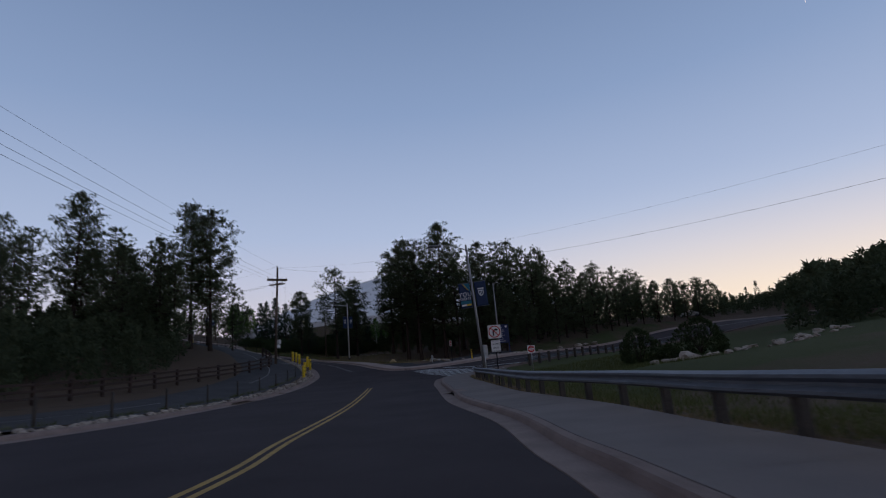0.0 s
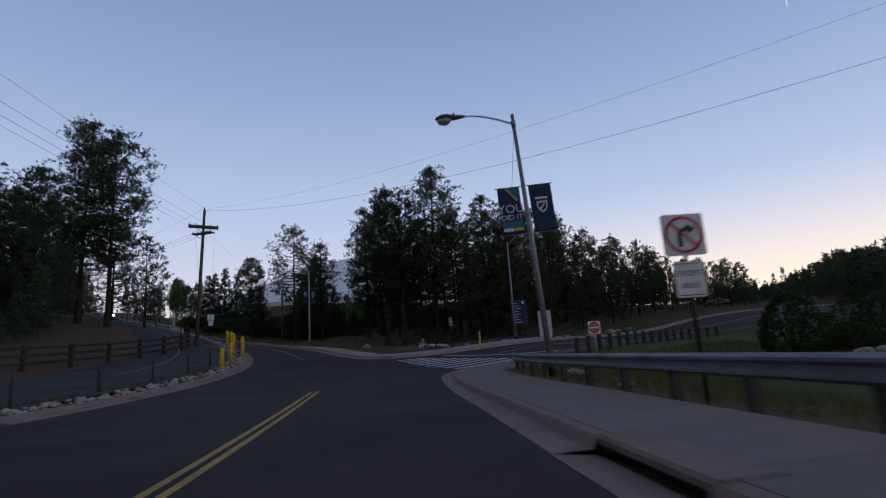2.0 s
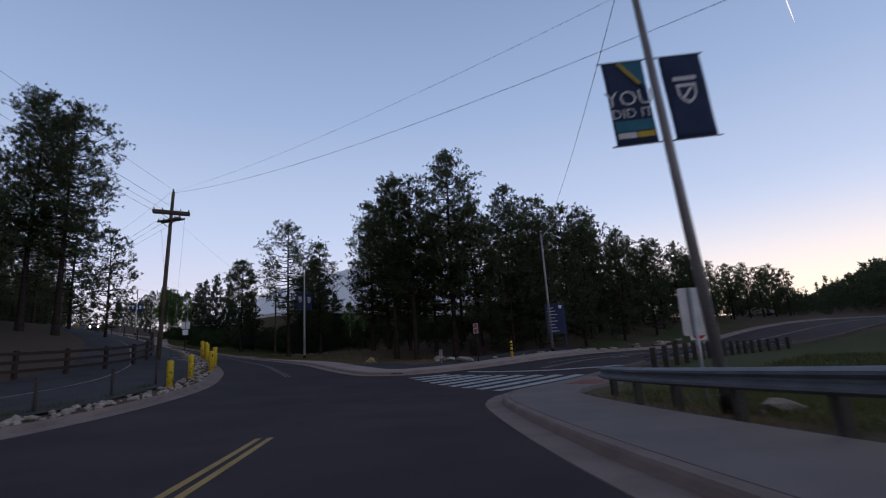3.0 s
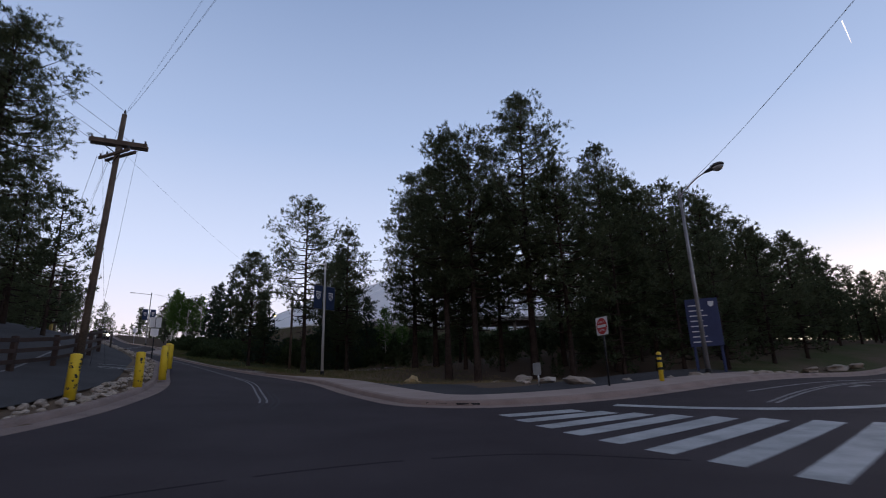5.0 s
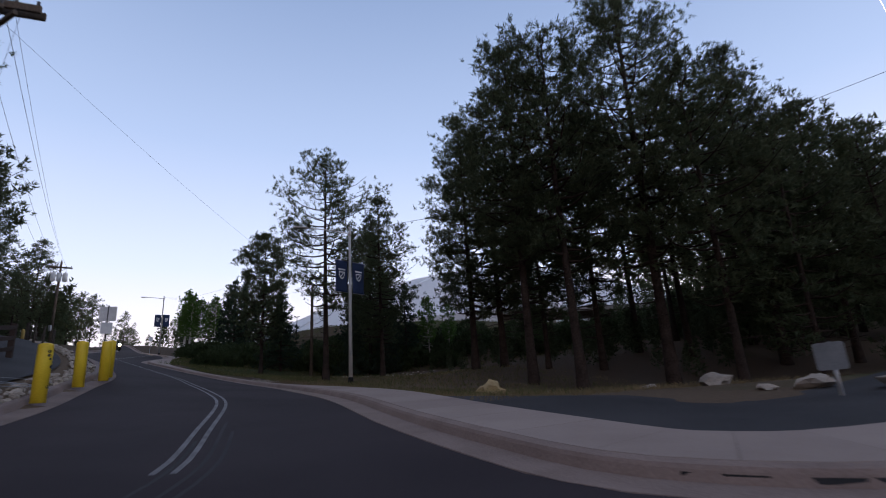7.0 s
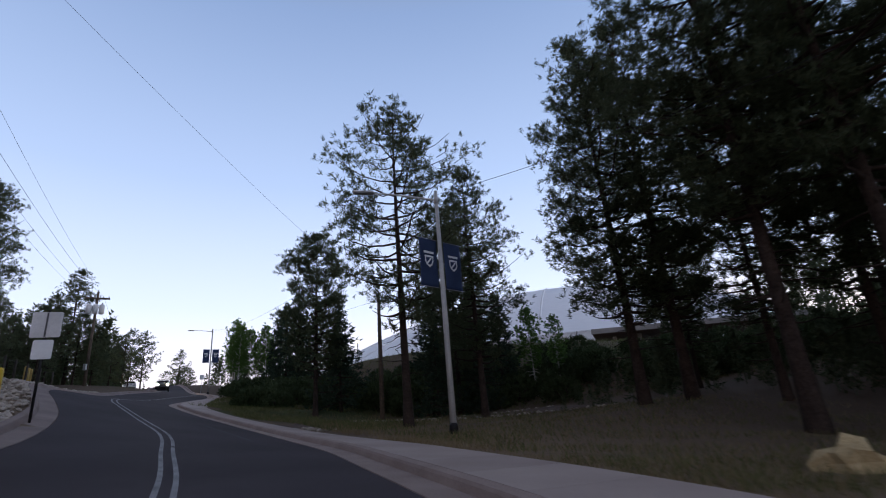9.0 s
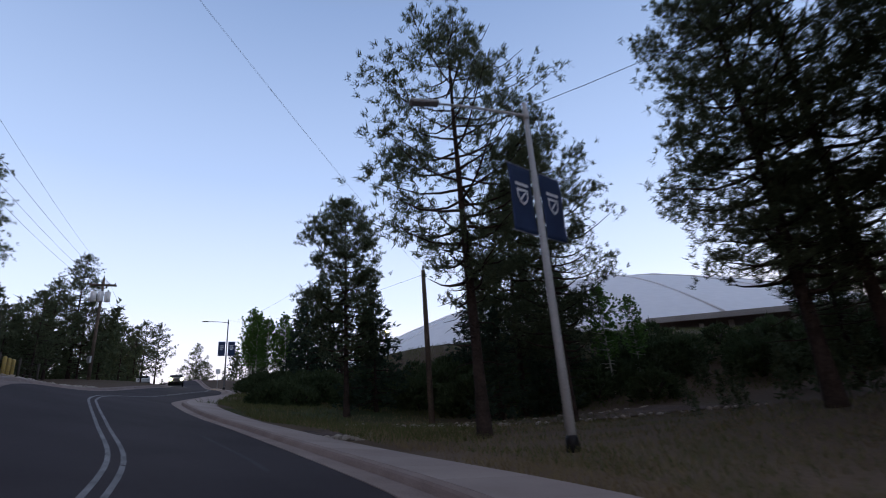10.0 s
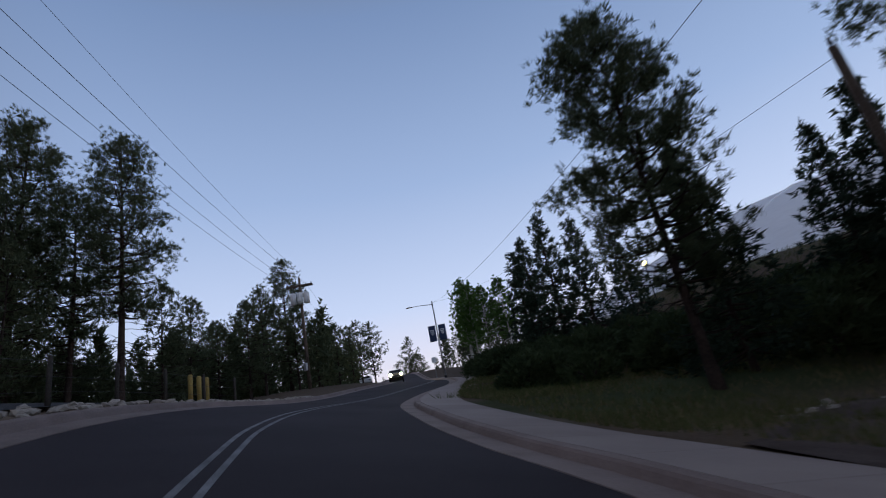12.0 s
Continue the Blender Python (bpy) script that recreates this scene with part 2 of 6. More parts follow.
def ground_material():
    """Forest floor: dry brown needles and dirt, with grass where the noise is high and near the verges."""
    m, nt, b = mat("forest_floor", 0.95)
    b.inputs["Specular IOR Level"].default_value = 0.1
    n, l = nt.nodes, nt.links
    geo = n.new("ShaderNodeNewGeometry")
    att = n.new("ShaderNodeAttribute")
    att.attribute_name = "lush"
    big, fine = n.new("ShaderNodeTexNoise"), n.new("ShaderNodeTexNoise")
    for tex, s in ((big, 0.22), (fine, 14.0)):
        tex.inputs["Scale"].default_value, tex.inputs["Detail"].default_value = s, 8
        l.new(geo.outputs["Position"], tex.inputs["Vector"])

    def blend(a, c, fac):
        mix = n.new("ShaderNodeMix")
        mix.data_type = "RGBA"
        for key, value in (("A", a), ("B", c)):
            if isinstance(value, tuple):
                mix.inputs[key].default_value = (*value, 1)
            else:
                l.new(value, mix.inputs[key])
        l.new(fac, mix.inputs["Factor"])
        return mix.outputs["Result"]

    dirt = blend((0.058, 0.041, 0.030), (0.145, 0.105, 0.076), fine.outputs["Fac"])
    green = blend((0.034, 0.044, 0.016), (0.084, 0.098, 0.038), fine.outputs["Fac"])
    add = n.new("ShaderNodeMath")
    add.operation = "ADD"
    l.new(att.outputs["Fac"], add.inputs[0])
    l.new(big.outputs["Fac"], add.inputs[1])
    step = n.new("ShaderNodeMapRange")
    step.inputs["From Min"].default_value, step.inputs["From Max"].default_value = 0.85, 1.15
    l.new(add.outputs[0], step.inputs["Value"])
    # dry tan verge dirt, lightened further in colour to stand in for light
    tan = blend((0.095, 0.067, 0.047), (0.245, 0.178, 0.126), fine.outputs["Fac"])
    verge_lift = n.new("ShaderNodeAttribute")
    verge_lift.attribute_name = "worn"
    l.new(blend(blend(dirt, tan, verge_lift.outputs["Fac"]), green, step.outputs[0]), b.inputs["Base Color"])
    bp = n.new("ShaderNodeBump")
    bp.inputs["Strength"].default_value, bp.inputs["Distance"].default_value = 0.8, 0.05
    l.new(fine.outputs["Fac"], bp.inputs["Height"])
    l.new(bp.outputs[0], b.inputs["Normal"])
    return m


FLOOR = ground_material()


# ---- the lie of the land ----
PLANE = (2.05, -0.75, 2.54)
NEAR_RISES = [(2.0, -3.5, -0.80), (-0.0, 10.4, -0.53), (-1.6, 23.4, 2.22), (-3.4, 34.2, 1.02), (-5.5, 42.7, -1.14), (-8.1, 49.9, -1.57), (-11.7, 57.1, -0.04), (-16.9, 64.6, 0.47), (-23.5, 71.0, -0.98), (2.1, 57.7, 0.76), (-8.3, 66.6, 0.84), (-15.8, 73.8, -2.88), (-26.7, 84.6, -2.65), (-20.3, 57.5, -1.68), (5.7, 61.9, -0.23), (12.0, 40.0, -2.25), (6.0, 20.0, -2.30), (-14.0, 25.0, -3.28), (-33.0, 72.0, 2.06)]
FAR_RISES = [(-57.0, 118.0, -1.45), (-62.0, 103.0, 3.41), (-88.0, 148.0, 4.18), (20.0, 66.0, -2.61), (45.0, 75.0, -0.85), (-50.0, 85.0, 0.16), (-38.0, 75.0, 1.96), (-30.0, 77.0, -1.03), (-42.0, 92.0, -0.34), (-52.0, 108.0, -0.82), (-44.0, 84.0, -0.68), (-72.0, 128.0, 0.21), (-104.0, 168.0, -0.34), (-28.0, 68.0, 1.51), (45.0, 80.0, -1.30), (62.0, 98.0, -1.40), (82.0, 114.0, -1.80), (30.0, 76.0, -0.70), (38.0, 55.0, -1.20), (-120.0, 180.0, 6.00), (-57.0, 110.0, -0.40), (-70.0, 121.0, 1.45), (-84.0, 134.0, 0.94)]
RISES = NEAR_RISES + FAR_RISES


def lie(x, y):
    """Height of the paved level, before kerbs, banks and mounds."""
    x, y = np.asarray(x, float), np.asarray(y, float)
    z = PLANE[0] + PLANE[1] * np.clip(x, -110, 60) / 50 + PLANE[2] * np.clip(y, -40, 170) / 50
    for cx, cy, a in RISES:
        z = z + a * np.exp(-((x - cx) ** 2 + (y - cy) ** 2) / 450.0)
    return z


def swell(x, y, cx, cy, rx, ry, turn=0.0):
    c, s = math.cos(radians(turn)), math.sin(radians(turn))
    u, v = ((x - cx) * c + (y - cy) * s) / rx, (-(x - cx) * s + (y - cy) * c) / ry
    return np.exp(-(u * u + v * v))


class Line:
    """A smooth line in plan through a few points."""

    def __init__(self, points, step=0.5):
        p = np.array(points, float)
        out = []
        q = np.vstack([2 * p[0] - p[1], p, 2 * p[-1] - p[-2]])
        for i in range(1, len(q) - 2):
            a, b, c, d = q[i - 1:i + 3]
            n = max(2, int(np.linalg.norm(c - b) / step))
            for t in np.arange(n) / n:
                out.append(0.5 * (2 * b + (c - a) * t + (2 * a - 5 * b + 4 * c - d) * t * t + (3 * b - a - 3 * c + d) * t ** 3))
        out.append(p[-1])
        self.p = np.array(out)
        seg = np.linalg.norm(np.diff(self.p, axis=0), axis=1)
        self.s = np.concatenate([[0], np.cumsum(seg)])
        self.length = self.s[-1]

    def at(self, s, off=0.0):
        """Place at s metres, off metres to the right."""
        s = np.asarray(s, float)
        x, y = np.interp(s, self.s, self.p[:, 0]), np.interp(s, self.s, self.p[:, 1])
        a, b = np.clip(s - 0.6, 0, self.length), np.clip(s + 0.6, 0, self.length)
        dx = np.interp(b, self.s, self.p[:, 0]) - np.interp(a, self.s, self.p[:, 0])
        dy = np.interp(b, self.s, self.p[:, 1]) - np.interp(a, self.s, self.p[:, 1])
        k = np.hypot(dx, dy) + 1e-9
        return np.stack([x + off * dy / k, y - off * dx / k], -1)

    def near(self, x, y):
        """The metre mark nearest to a place."""
        return float(self.s[np.argmin((self.p[:, 0] - x) ** 2 + (self.p[:, 1] - y) ** 2)])

    def heading(self, s):
        a, b = self.at(max(0, s - 0.5)), self.at(min(self.length, s + 0.5))
        return math.atan2(-(b - a)[0], (b - a)[1])


EAST = Line([(4.0, -60), (3.5, -25), (3.2, -5), (2.9, 1.5), (2.65, 4), (2.3, 8.6), (1.1, 15), (0.6, 19.2), (0.0, 25.2), (-0.5, 30),
             (-0.8, 34.8), (-0.85, 38.2), (-0.25, 40.8), (1.0, 42.6), (2.9, 45.2), (5.4, 48.9), (8.6, 53.2), (15.3, 61.9), (24.6, 71.4), (42, 82.5), (68, 101), (106, 127)])
WEST = Line([(-9.2, -60), (-9.2, -20), (-9.6, 9), (-10.5, 21), (-10.9, 30), (-11.6, 39), (-12.7, 47), (-14.1, 51.9), (-15.9, 56.1), (-18.8, 60.7), (-21.3, 64.5), (-24.7, 68), (-28.4, 70.9), (-32.3, 73.8), (-36, 77.2), (-39.7, 81.2), (-44, 86.8), (-49, 94.4), (-53.9, 103.4), (-61.5, 110.9), (-73, 122.5), (-90, 140.5), (-116, 163)])
NORTH = Line([(100, 133), (62, 106.5), (36, 88), (20.8, 73.4), (9.6, 62.4), (1.8, 54.9), (-1, 52.8), (-3, 51.9), (-4.6, 51.6), (-5.9, 51.9), (-6.9, 52.5), (-7.9, 53.8), (-9.7, 56.6), (-12.3, 61.2), (-15.5, 65.7), (-17.8, 68.7), (-21.6, 72.4), (-25.6, 75.6), (-28, 77.2), (-31.2, 79.8), (-36.3, 84.8), (-41.4, 91.9), (-45.7, 100), (-53, 108.7), (-64.5, 120.5), (-82.5, 138.5), (-109, 161)])
MIDDLE_A = Line([(-0.6, -60), (-0.8, -20), (-1.2, -4), (-1.35, 3.2), (-1.95, 7.6), (-2.85, 16.2), (-3.85, 24.0), (-5.2, 33.5)])
MIDDLE_B = Line([(-10.4, 51.3), (-10.9, 53), (-12.1, 55.4), (-14.4, 59.75), (-16.6, 62.7), (-19.0, 65.4), (-21.7, 68.3), (-25.2, 71.1), (-29, 74.1), (-31.5, 76.2), (-34.8, 79.6), (-39.6, 85.6), (-44.8, 94), (-50.1, 103.8), (-57.4, 111.6), (-68.9, 121.6), (-86.6, 139.4)])
HUGE = 1e9


def inside(x, y, poly):
    hit = np.zeros(np.shape(x), bool)
    j = len(poly) - 1
    for i in range(len(poly)):
        xi, yi, xj, yj = *poly[i], *poly[j]
        with np.errstate(divide="ignore", invalid="ignore"):
            hit ^= ((yi > y) != (yj > y)) & (x < (xj - xi) * (y - yi) / (yj - yi) + xi)
        j = i
    return hit


def gap_to(x, y, line, every=3):
    d = np.full(np.shape(x), HUGE)
    for px, py in line.p[::every]:
        d = np.minimum(d, (x - px) ** 2 + (y - py) ** 2)
    return np.sqrt(d)


PAVED = np.vstack([WEST.at(WEST.s, -0.3), NORTH.at(NORTH.s, 0.0)[::-1], EAST.at(EAST.s, 0.0)[::-1]])


def hollow(x, y):
    """How far the floor of the grove lies below the ground around it."""
    return 0.35 * swell(x, y, -4, 65.5, 8, 4.5) + 0.95 * swell(x, y, 0.5, 70.5, 8.5, 5.5)


def terrain(x, y):
    """Height of the open ground: a little above the road beside it, with banks, the mound before the dome and the far hills."""
    x, y = np.asarray(x, float), np.asarray(y, float)
    z = lie(x, y) + 0.10
    z = z + 3.4 * swell(x, y, -22, 105, 15, 11, -14) + 1.2 * swell(x, y, -4, 106, 14, 10) + 1.6 * swell(x, y, -33, 108, 8, 7)
    z = z + 20 * swell(x, y, 185, 140, 55, 60) + 6 * swell(x, y, 190, 60, 60, 60)
    z = z + 2.0 * swell(x, y, -53, 38, 9, 18) + 5 * swell(x, y, -150, 60, 40, 60)
    z = z - 0.9 * swell(x, y, 9, 22, 3.5, 16) - 0.55 * swell(x, y, 19, 37, 9, 9)
    z = z - hollow(x, y)
    z = z + 0.42 * (swell(x, y, -27, 87, 7, 4, 40) + swell(x, y, -19, 80, 7, 4.5, 40) + swell(x, y, -10, 77, 6, 4.5, 20))
    return z


def laid(x, y):
    """Height of the ground beside the pavement on the far side, where it is cut down to the kerb."""
    x, y = np.asarray(x, float), np.asarray(y, float)
    edge = gap_to(x, y, NORTH) - 2.05
    z = np.where(edge < 3.0, np.minimum(terrain(x, y), lie(x, y) + 0.10 + 0.12 * np.maximum(0, edge - 1.5)), terrain(x, y))
    return np.where(edge < 1.6, z - 0.05, z)


def height(x, y):
    return float(terrain(x, y))


# ---- mesh helpers ----
def mesh_of(name, verts, faces, material, smooth=False):
    me = bpy.data.meshes.new(name)
    me.from_pydata([tuple(map(float, v)) for v in verts], [], [tuple(map(int, f)) for f in faces])
    for m in (material if isinstance(material, (list, tuple)) else [material]):
        me.materials.append(m)
    if smooth:
        me.polygons.foreach_set("use_smooth", [True] * len(me.polygons))
    me.update()
    return me


def thing(name, label, category, place=None, group="", kind=""):
    ob = new(name)
    if place is not None:
        ob.matrix_world = place
    return tagged(ob, label, category, group, kind)


def part(name, me, parent, label="", local=None):
    ob = new(name, me)
    ob.parent = parent
    if local is not None:
        ob.matrix_local = local
    return tagged(ob, label) if label else ob


def from_bm(name, bm, material, smooth=False):
    me = bpy.data.meshes.new(name)
    bm.normal_update()
    bm.to_mesh(me)
    bm.free()
    me.materials.append(material)
    if smooth:
        me.polygons.foreach_set("use_smooth", [True] * len(me.polygons))
    return me


def box(sx, sy, sz, material, bevel=0.01, name="box", at=(0, 0, 0)):
    bm = bmesh.new()
    bmesh.ops.create_cube(bm, size=1, matrix=Matrix.Translation(at) @ Matrix.Diagonal((sx, sy, sz, 1)))
    if bevel:
        bmesh.ops.bevel(bm, geom=bm.edges[:], offset=bevel, segments=1, affect="EDGES", profile=0.6)
    return from_bm(name, bm, material)


def tube(points, radii, material, sides=8, name="tube", cap=True, smooth=True):
    p = [Vector(q) for q in points]
    if not isinstance(radii, (list, tuple)):
        radii = [radii] * len(p)
    verts, faces = [], []
    side = None
    for i, q in enumerate(p):
        d = (p[min(i + 1, len(p) - 1)] - p[max(i - 1, 0)]).normalized()
        if side is None:
            side = d.orthogonal().normalized()
        side = (side - d * side.dot(d)).normalized()
        up = d.cross(side)
        for k in range(sides):
            a = 2 * math.pi * k / sides
            verts.append(q + radii[i] * (math.cos(a) * side + math.sin(a) * up))
    for i in range(len(p) - 1):
        for k in range(sides):
            a, b = i * sides + k, i * sides + (k + 1) % sides
            faces.append((a, b, b + sides, a + sides))
    if cap:
        faces.append(tuple(range(sides))[::-1])
        faces.append(tuple(range((len(p) - 1) * sides, len(p) * sides)))
    return mesh_of(name, verts, faces, material, smooth)


def plate(outline, thick, material, name="plate"):
    """A flat upright plate in the xz plane, its face towards -y."""
    n = len(outline)
    verts = [(x, 0, z) for x, z in outline] + [(x, thick, z) for x, z in outline]
    faces = [tuple(range(n)), tuple(range(n, 2 * n))[::-1]] + [(i, i + n, (i + 1) % n + n, (i + 1) % n) for i in range(n)]
    me = mesh_of(name, verts, faces, material)
    bm = bmesh.new()
    bm.from_mesh(me)
    bmesh.ops.recalc_face_normals(bm, faces=bm.faces)
    bm.to_mesh(me)
    bm.free()
    return me


def rounded(w, h, r=0.04, k=4):
    out = []
    for cx, cz, a0 in ((w / 2 - r, h / 2 - r, 0), (-w / 2 + r, h / 2 - r, 90), (-w / 2 + r, -h / 2 + r, 180), (w / 2 - r, -h / 2 + r, 270)):
        for i in range(k + 1):
            a = radians(a0 + 90 * i / k)
            out.append((cx + r * math.cos(a), cz + r * math.sin(a)))
    return out


def ring(r0, r1, k=28):
    """Flat ring strip in xz as quads, for a printed circle."""
    v, f = [], []
    for i in range(k):
        a = 2 * math.pi * i / k
        for r in (r0, r1):
            for y in (0, 0.002):
                v.append((r * math.cos(a), y, r * math.sin(a)))
    for i in range(k):
        a, b = 4 * i, 4 * ((i + 1) % k)
        f += [(a, a + 2, b + 2, b), (a + 1, b + 1, b + 3, a + 3), (a, b, b + 1, a + 1), (a + 2, a + 3, b + 3, b + 2)]
    return v, f


def lettering(text, size, material, name="lettering"):
    cu = bpy.data.curves.new(name, "FONT")
    cu.body, cu.size, cu.align_x, cu.extrude, cu.resolution_u = text, size, "CENTER", 0.001, 2
    tmp = bpy.data.objects.new(name, cu)
    scene.collection.objects.link(tmp)
    bpy.context.view_layer.update()
    me = bpy.data.meshes.new_from_object(tmp)
    bpy.data.objects.remove(tmp)
    bpy.data.curves.remove(cu)
    me.materials.clear()
    me.materials.append(material)
    return me


def ribbon(line, s0, s1, offs, dzs, step, level=lie):
    """A strip along a line with a cross-section of offsets to the right and heights over the paved level."""
    n = max(2, int(round((s1 - s0) / step)) + 1)
    s = np.linspace(s0, s1, n)
    cols = []
    for o, dz in zip(offs, dzs):
        xy = line.at(s, o)
        cols.append(np.column_stack([xy, level(xy[:, 0], xy[:, 1]) + dz]))
    v = np.stack(cols, 1).reshape(-1, 3)
    k = len(offs)
    f = [(i * k + j, i * k + j + 1, (i + 1) * k + j + 1, (i + 1) * k + j) for i in range(n - 1) for j in range(k - 1)]
    return v, f


# ---- ground sheet ----
def spaced(lo, hi, a, b, fine, far):
    mid = list(np.arange(a, b + 1e-6, fine))
    up, down, d = [], [], fine
    x = b
    while x < hi:
        d = min(d * 1.25, far)
        x += d
        up.append(x)
    x, d = a, fine
    while x > lo:
        d = min(d * 1.25, far)
        x -= d
        down.append(x)
    return np.array(down[::-1] + mid + up)


def build_ground():
    gx, gy = spaced(-2500, 2500, -62, 32, 0.9, 220), spaced(-2500, 2500, -24, 112, 0.9, 220)
    X, Y = np.meshgrid(gx, gy)
    x, y = X.ravel(), Y.ravel()
    z = terrain(x, y)
    rng = np.random.default_rng(3)
    z += rng.normal(0, 0.015, x.size)
    core = (np.abs(x + 15) < 130) & (np.abs(y - 60) < 140)
    low = np.zeros(x.size, bool)
    low[core] = inside(x[core], y[core], PAVED)
    edge = np.full(x.size, HUGE)
    for line, reach in ((EAST, 2.5), (NORTH, 2.05), (WEST, 0.75)):
        edge[core] = np.minimum(edge[core], gap_to(x[core], y[core], line) - reach)
    low |= edge < 0
    z[low] = lie(x[low], y[low]) - 0.09
    near = ~low & (edge < 3.0)
    z[near] = np.minimum(z[near], lie(x[near], y[near]) + 0.10 + 0.12 * np.maximum(0, edge[near] - 1.5))
    near = ~low & (edge < 1.6)
    z[near] -= 0.05
    lush = 0.55 * swell(x, y, 12, 32, 9, 22) + 0.5 * swell(x, y, -30, 84, 14, 6, 40) + 0.45 * swell(x, y, -12, 104, 40, 16) + 1.0 * swell(x, y, 38, 50, 34, 36)
    # mask of the tan verge: dry dirt plus added brightness, fading from the kerb
    worn = np.clip(1.25 * np.exp(-((np.maximum(edge, 0) - 1.0) / 4.5) ** 2), 0, 1) * swell(x, y, -20, 72, 34, 26)
    lush += 0.18 * swell(x, y, -15, 77, 9, 7, 40)
    lush += 0.22 * np.exp(-((edge - 3) / 2.5) ** 2) * (y > 58)
    n, m = len(gx), len(gy)
    faces = [(j * n + i, j * n + i + 1, (j + 1) * n + i + 1, (j + 1) * n + i) for j in range(m - 1) for i in range(n - 1)]
    me = mesh_of("ground", np.column_stack([x, y, z]), faces, FLOOR, True)
    attr = me.attributes.new("lush", "FLOAT", "POINT")
    attr.data.foreach_set("value", lush.astype(np.float32))
    attr = me.attributes.new("worn", "FLOAT", "POINT")
    attr.data.foreach_set("value", worn.astype(np.float32))
    return tagged(new("ground", me), "forest floor of dry needles, dirt and rough grass", "ground", kind="structure")


ground = build_ground()


# ---- roadway ----
def build_road():
    w, nn, e = WEST.p[::2], NORTH.p[::2][::-1], EAST.p[::2][::-1]
    outline = np.vstack([w, nn, e])
    pts = [Vector(p) for p in outline]
    k = len(pts)
    edges = [(i, (i + 1) % k) for i in range(k)]
    gx, gy = np.meshgrid(np.arange(-110, 92, 1.6), np.arange(-60, 172, 1.6))
    gx, gy = gx.ravel(), gy.ravel()
    ok = inside(gx, gy, outline)
    gx, gy = gx[ok], gy[ok]
    gap = np.minimum(np.minimum(gap_to(gx, gy, EAST), gap_to(gx, gy, NORTH)), gap_to(gx, gy, WEST))
    ok = gap > 0.7
    pts += [Vector(p) for p in zip(gx[ok], gy[ok])]
    v, _, f, *_ = geometry.delaunay_2d_cdt(pts, edges, [], 1, 1e-4)
    v = np.array([tuple(p) for p in v])
    v3 = np.column_stack([v, lie(v[:, 0], v[:, 1])])
    me = mesh_of("road", v3, f, ASPHALT, True)
    return tagged(new("road", me), "dark grey asphalt road curving uphill past a junction", "road", kind="structure")


road = build_road()


def marking(name, label, v, f, material):
    return tagged(new(name, mesh_of(name, v, f, material)), label, "road marking", kind="structure")


for nm, ln, material in (("yellow_line_south", MIDDLE_A, YELLOW_LINE), ("yellow_line_north", MIDDLE_B, WORN_LINE)):
    for o in ((-0.16, 0.06) if ln is MIDDLE_A else (-0.14, 0.06)):
        v, f = ribbon(ln, 0 if ln is MIDDLE_A else 1.5, ln.length, (o, o + (0.11 if ln is MIDDLE_A else 0.07)), (0.005, 0.005), 0.7)
        marking(nm, "worn double centre line on the asphalt", v, f, material)


def patch(corners, name, label, material, dz=0.005, n=6):
    a, b, c, d = [np.array(q, float) for q in corners]
    v, f = [], []
    for i in range(n + 1):
        for j in range(n + 1):
            u, w = i / n, j / n
            p = (a * (1 - u) + b * u) * (1 - w) + (d * (1 - u) + c * u) * w
            v.append((p[0], p[1], float(lie(*p)) + dz))
    for i in range(n):
        for j in range(n):
            f.append((i * (n + 1) + j, (i + 1) * (n + 1) + j, (i + 1) * (n + 1) + j + 1, i * (n + 1) + j + 1))
    return marking(name, label, v, f, material)


# crosswalk bars over the side road
for i in range(10):
    a = np.array((-3.97 + 0.33 * i + 0.0155 * i * i, 50.17 - 0.945 * i))
    w = np.array((0.27, -0.41))
    far = np.array((1.85 + 0.29 * i, 0.84 + 0.53 * i))
    patch((a, a + w, a + w * 1.15 + far, a + far), "crosswalk_bar", "broad white crosswalk bar painted on asphalt", WHITE_LINE)
STOP = Line([(-0.9, 51.75), (1.05, 50.8), (3.3, 50.45), (5.6, 51.0), (7.2, 51.6)])
v, f = ribbon(STOP, 0, STOP.length, (-0.22, 0.22), (0.005, 0.005), 0.5)
marking("stop_line", "white stop line across the side road", v, f, WHITE_LINE)
SIDE_MID = Line([(2.4, 51.0), (6.0, 55.4), (11.5, 61.2), (22, 71.8), (38, 84.8), (64, 103.6)])
for o in (-0.14, 0.06):
    v, f = ribbon(SIDE_MID, 1.0, SIDE_MID.length, (o, o + 0.10), (0.005, 0.005), 1.0)
    marking("side_road_line", "worn double line along the side road", v, f, WORN_LINE)
v, f = ribbon(NORTH, NORTH.near(20, 72), NORTH.near(3, 56), (-1.5, -1.38), (0.005, 0.005), 1.0)
marking("lane_edge_line", "worn white edge line on the side road", v, f, WORN_LINE)


def arrow(x, y, turn, size, material=WORN_LINE):
    pts = [(-0.08, -1), (0.08, -1), (0.08, 0.2), (0.3, 0.2), (0, 0.9), (-0.3, 0.2), (-0.08, 0.2)]
    c, s = math.cos(radians(turn)), math.sin(radians(turn))
    v = []
    for px, py in pts:
        qx, qy = x + size * (px * c - py * s), y + size * (px * s + py * c)
        v.append((qx, qy, float(lie(qx, qy)) + 0.006))
    marking("lane_arrow", "worn white arrow painted on asphalt", v, [tuple(range(7))], material)


arrow(9.2, 58.0, -43, 1.2)
# tar seams
TAR = mottled("tar_seam", (0.010, 0.010, 0.012), (0.018, 0.018, 0.021), 2, 60, 0.9, shine=0.05)
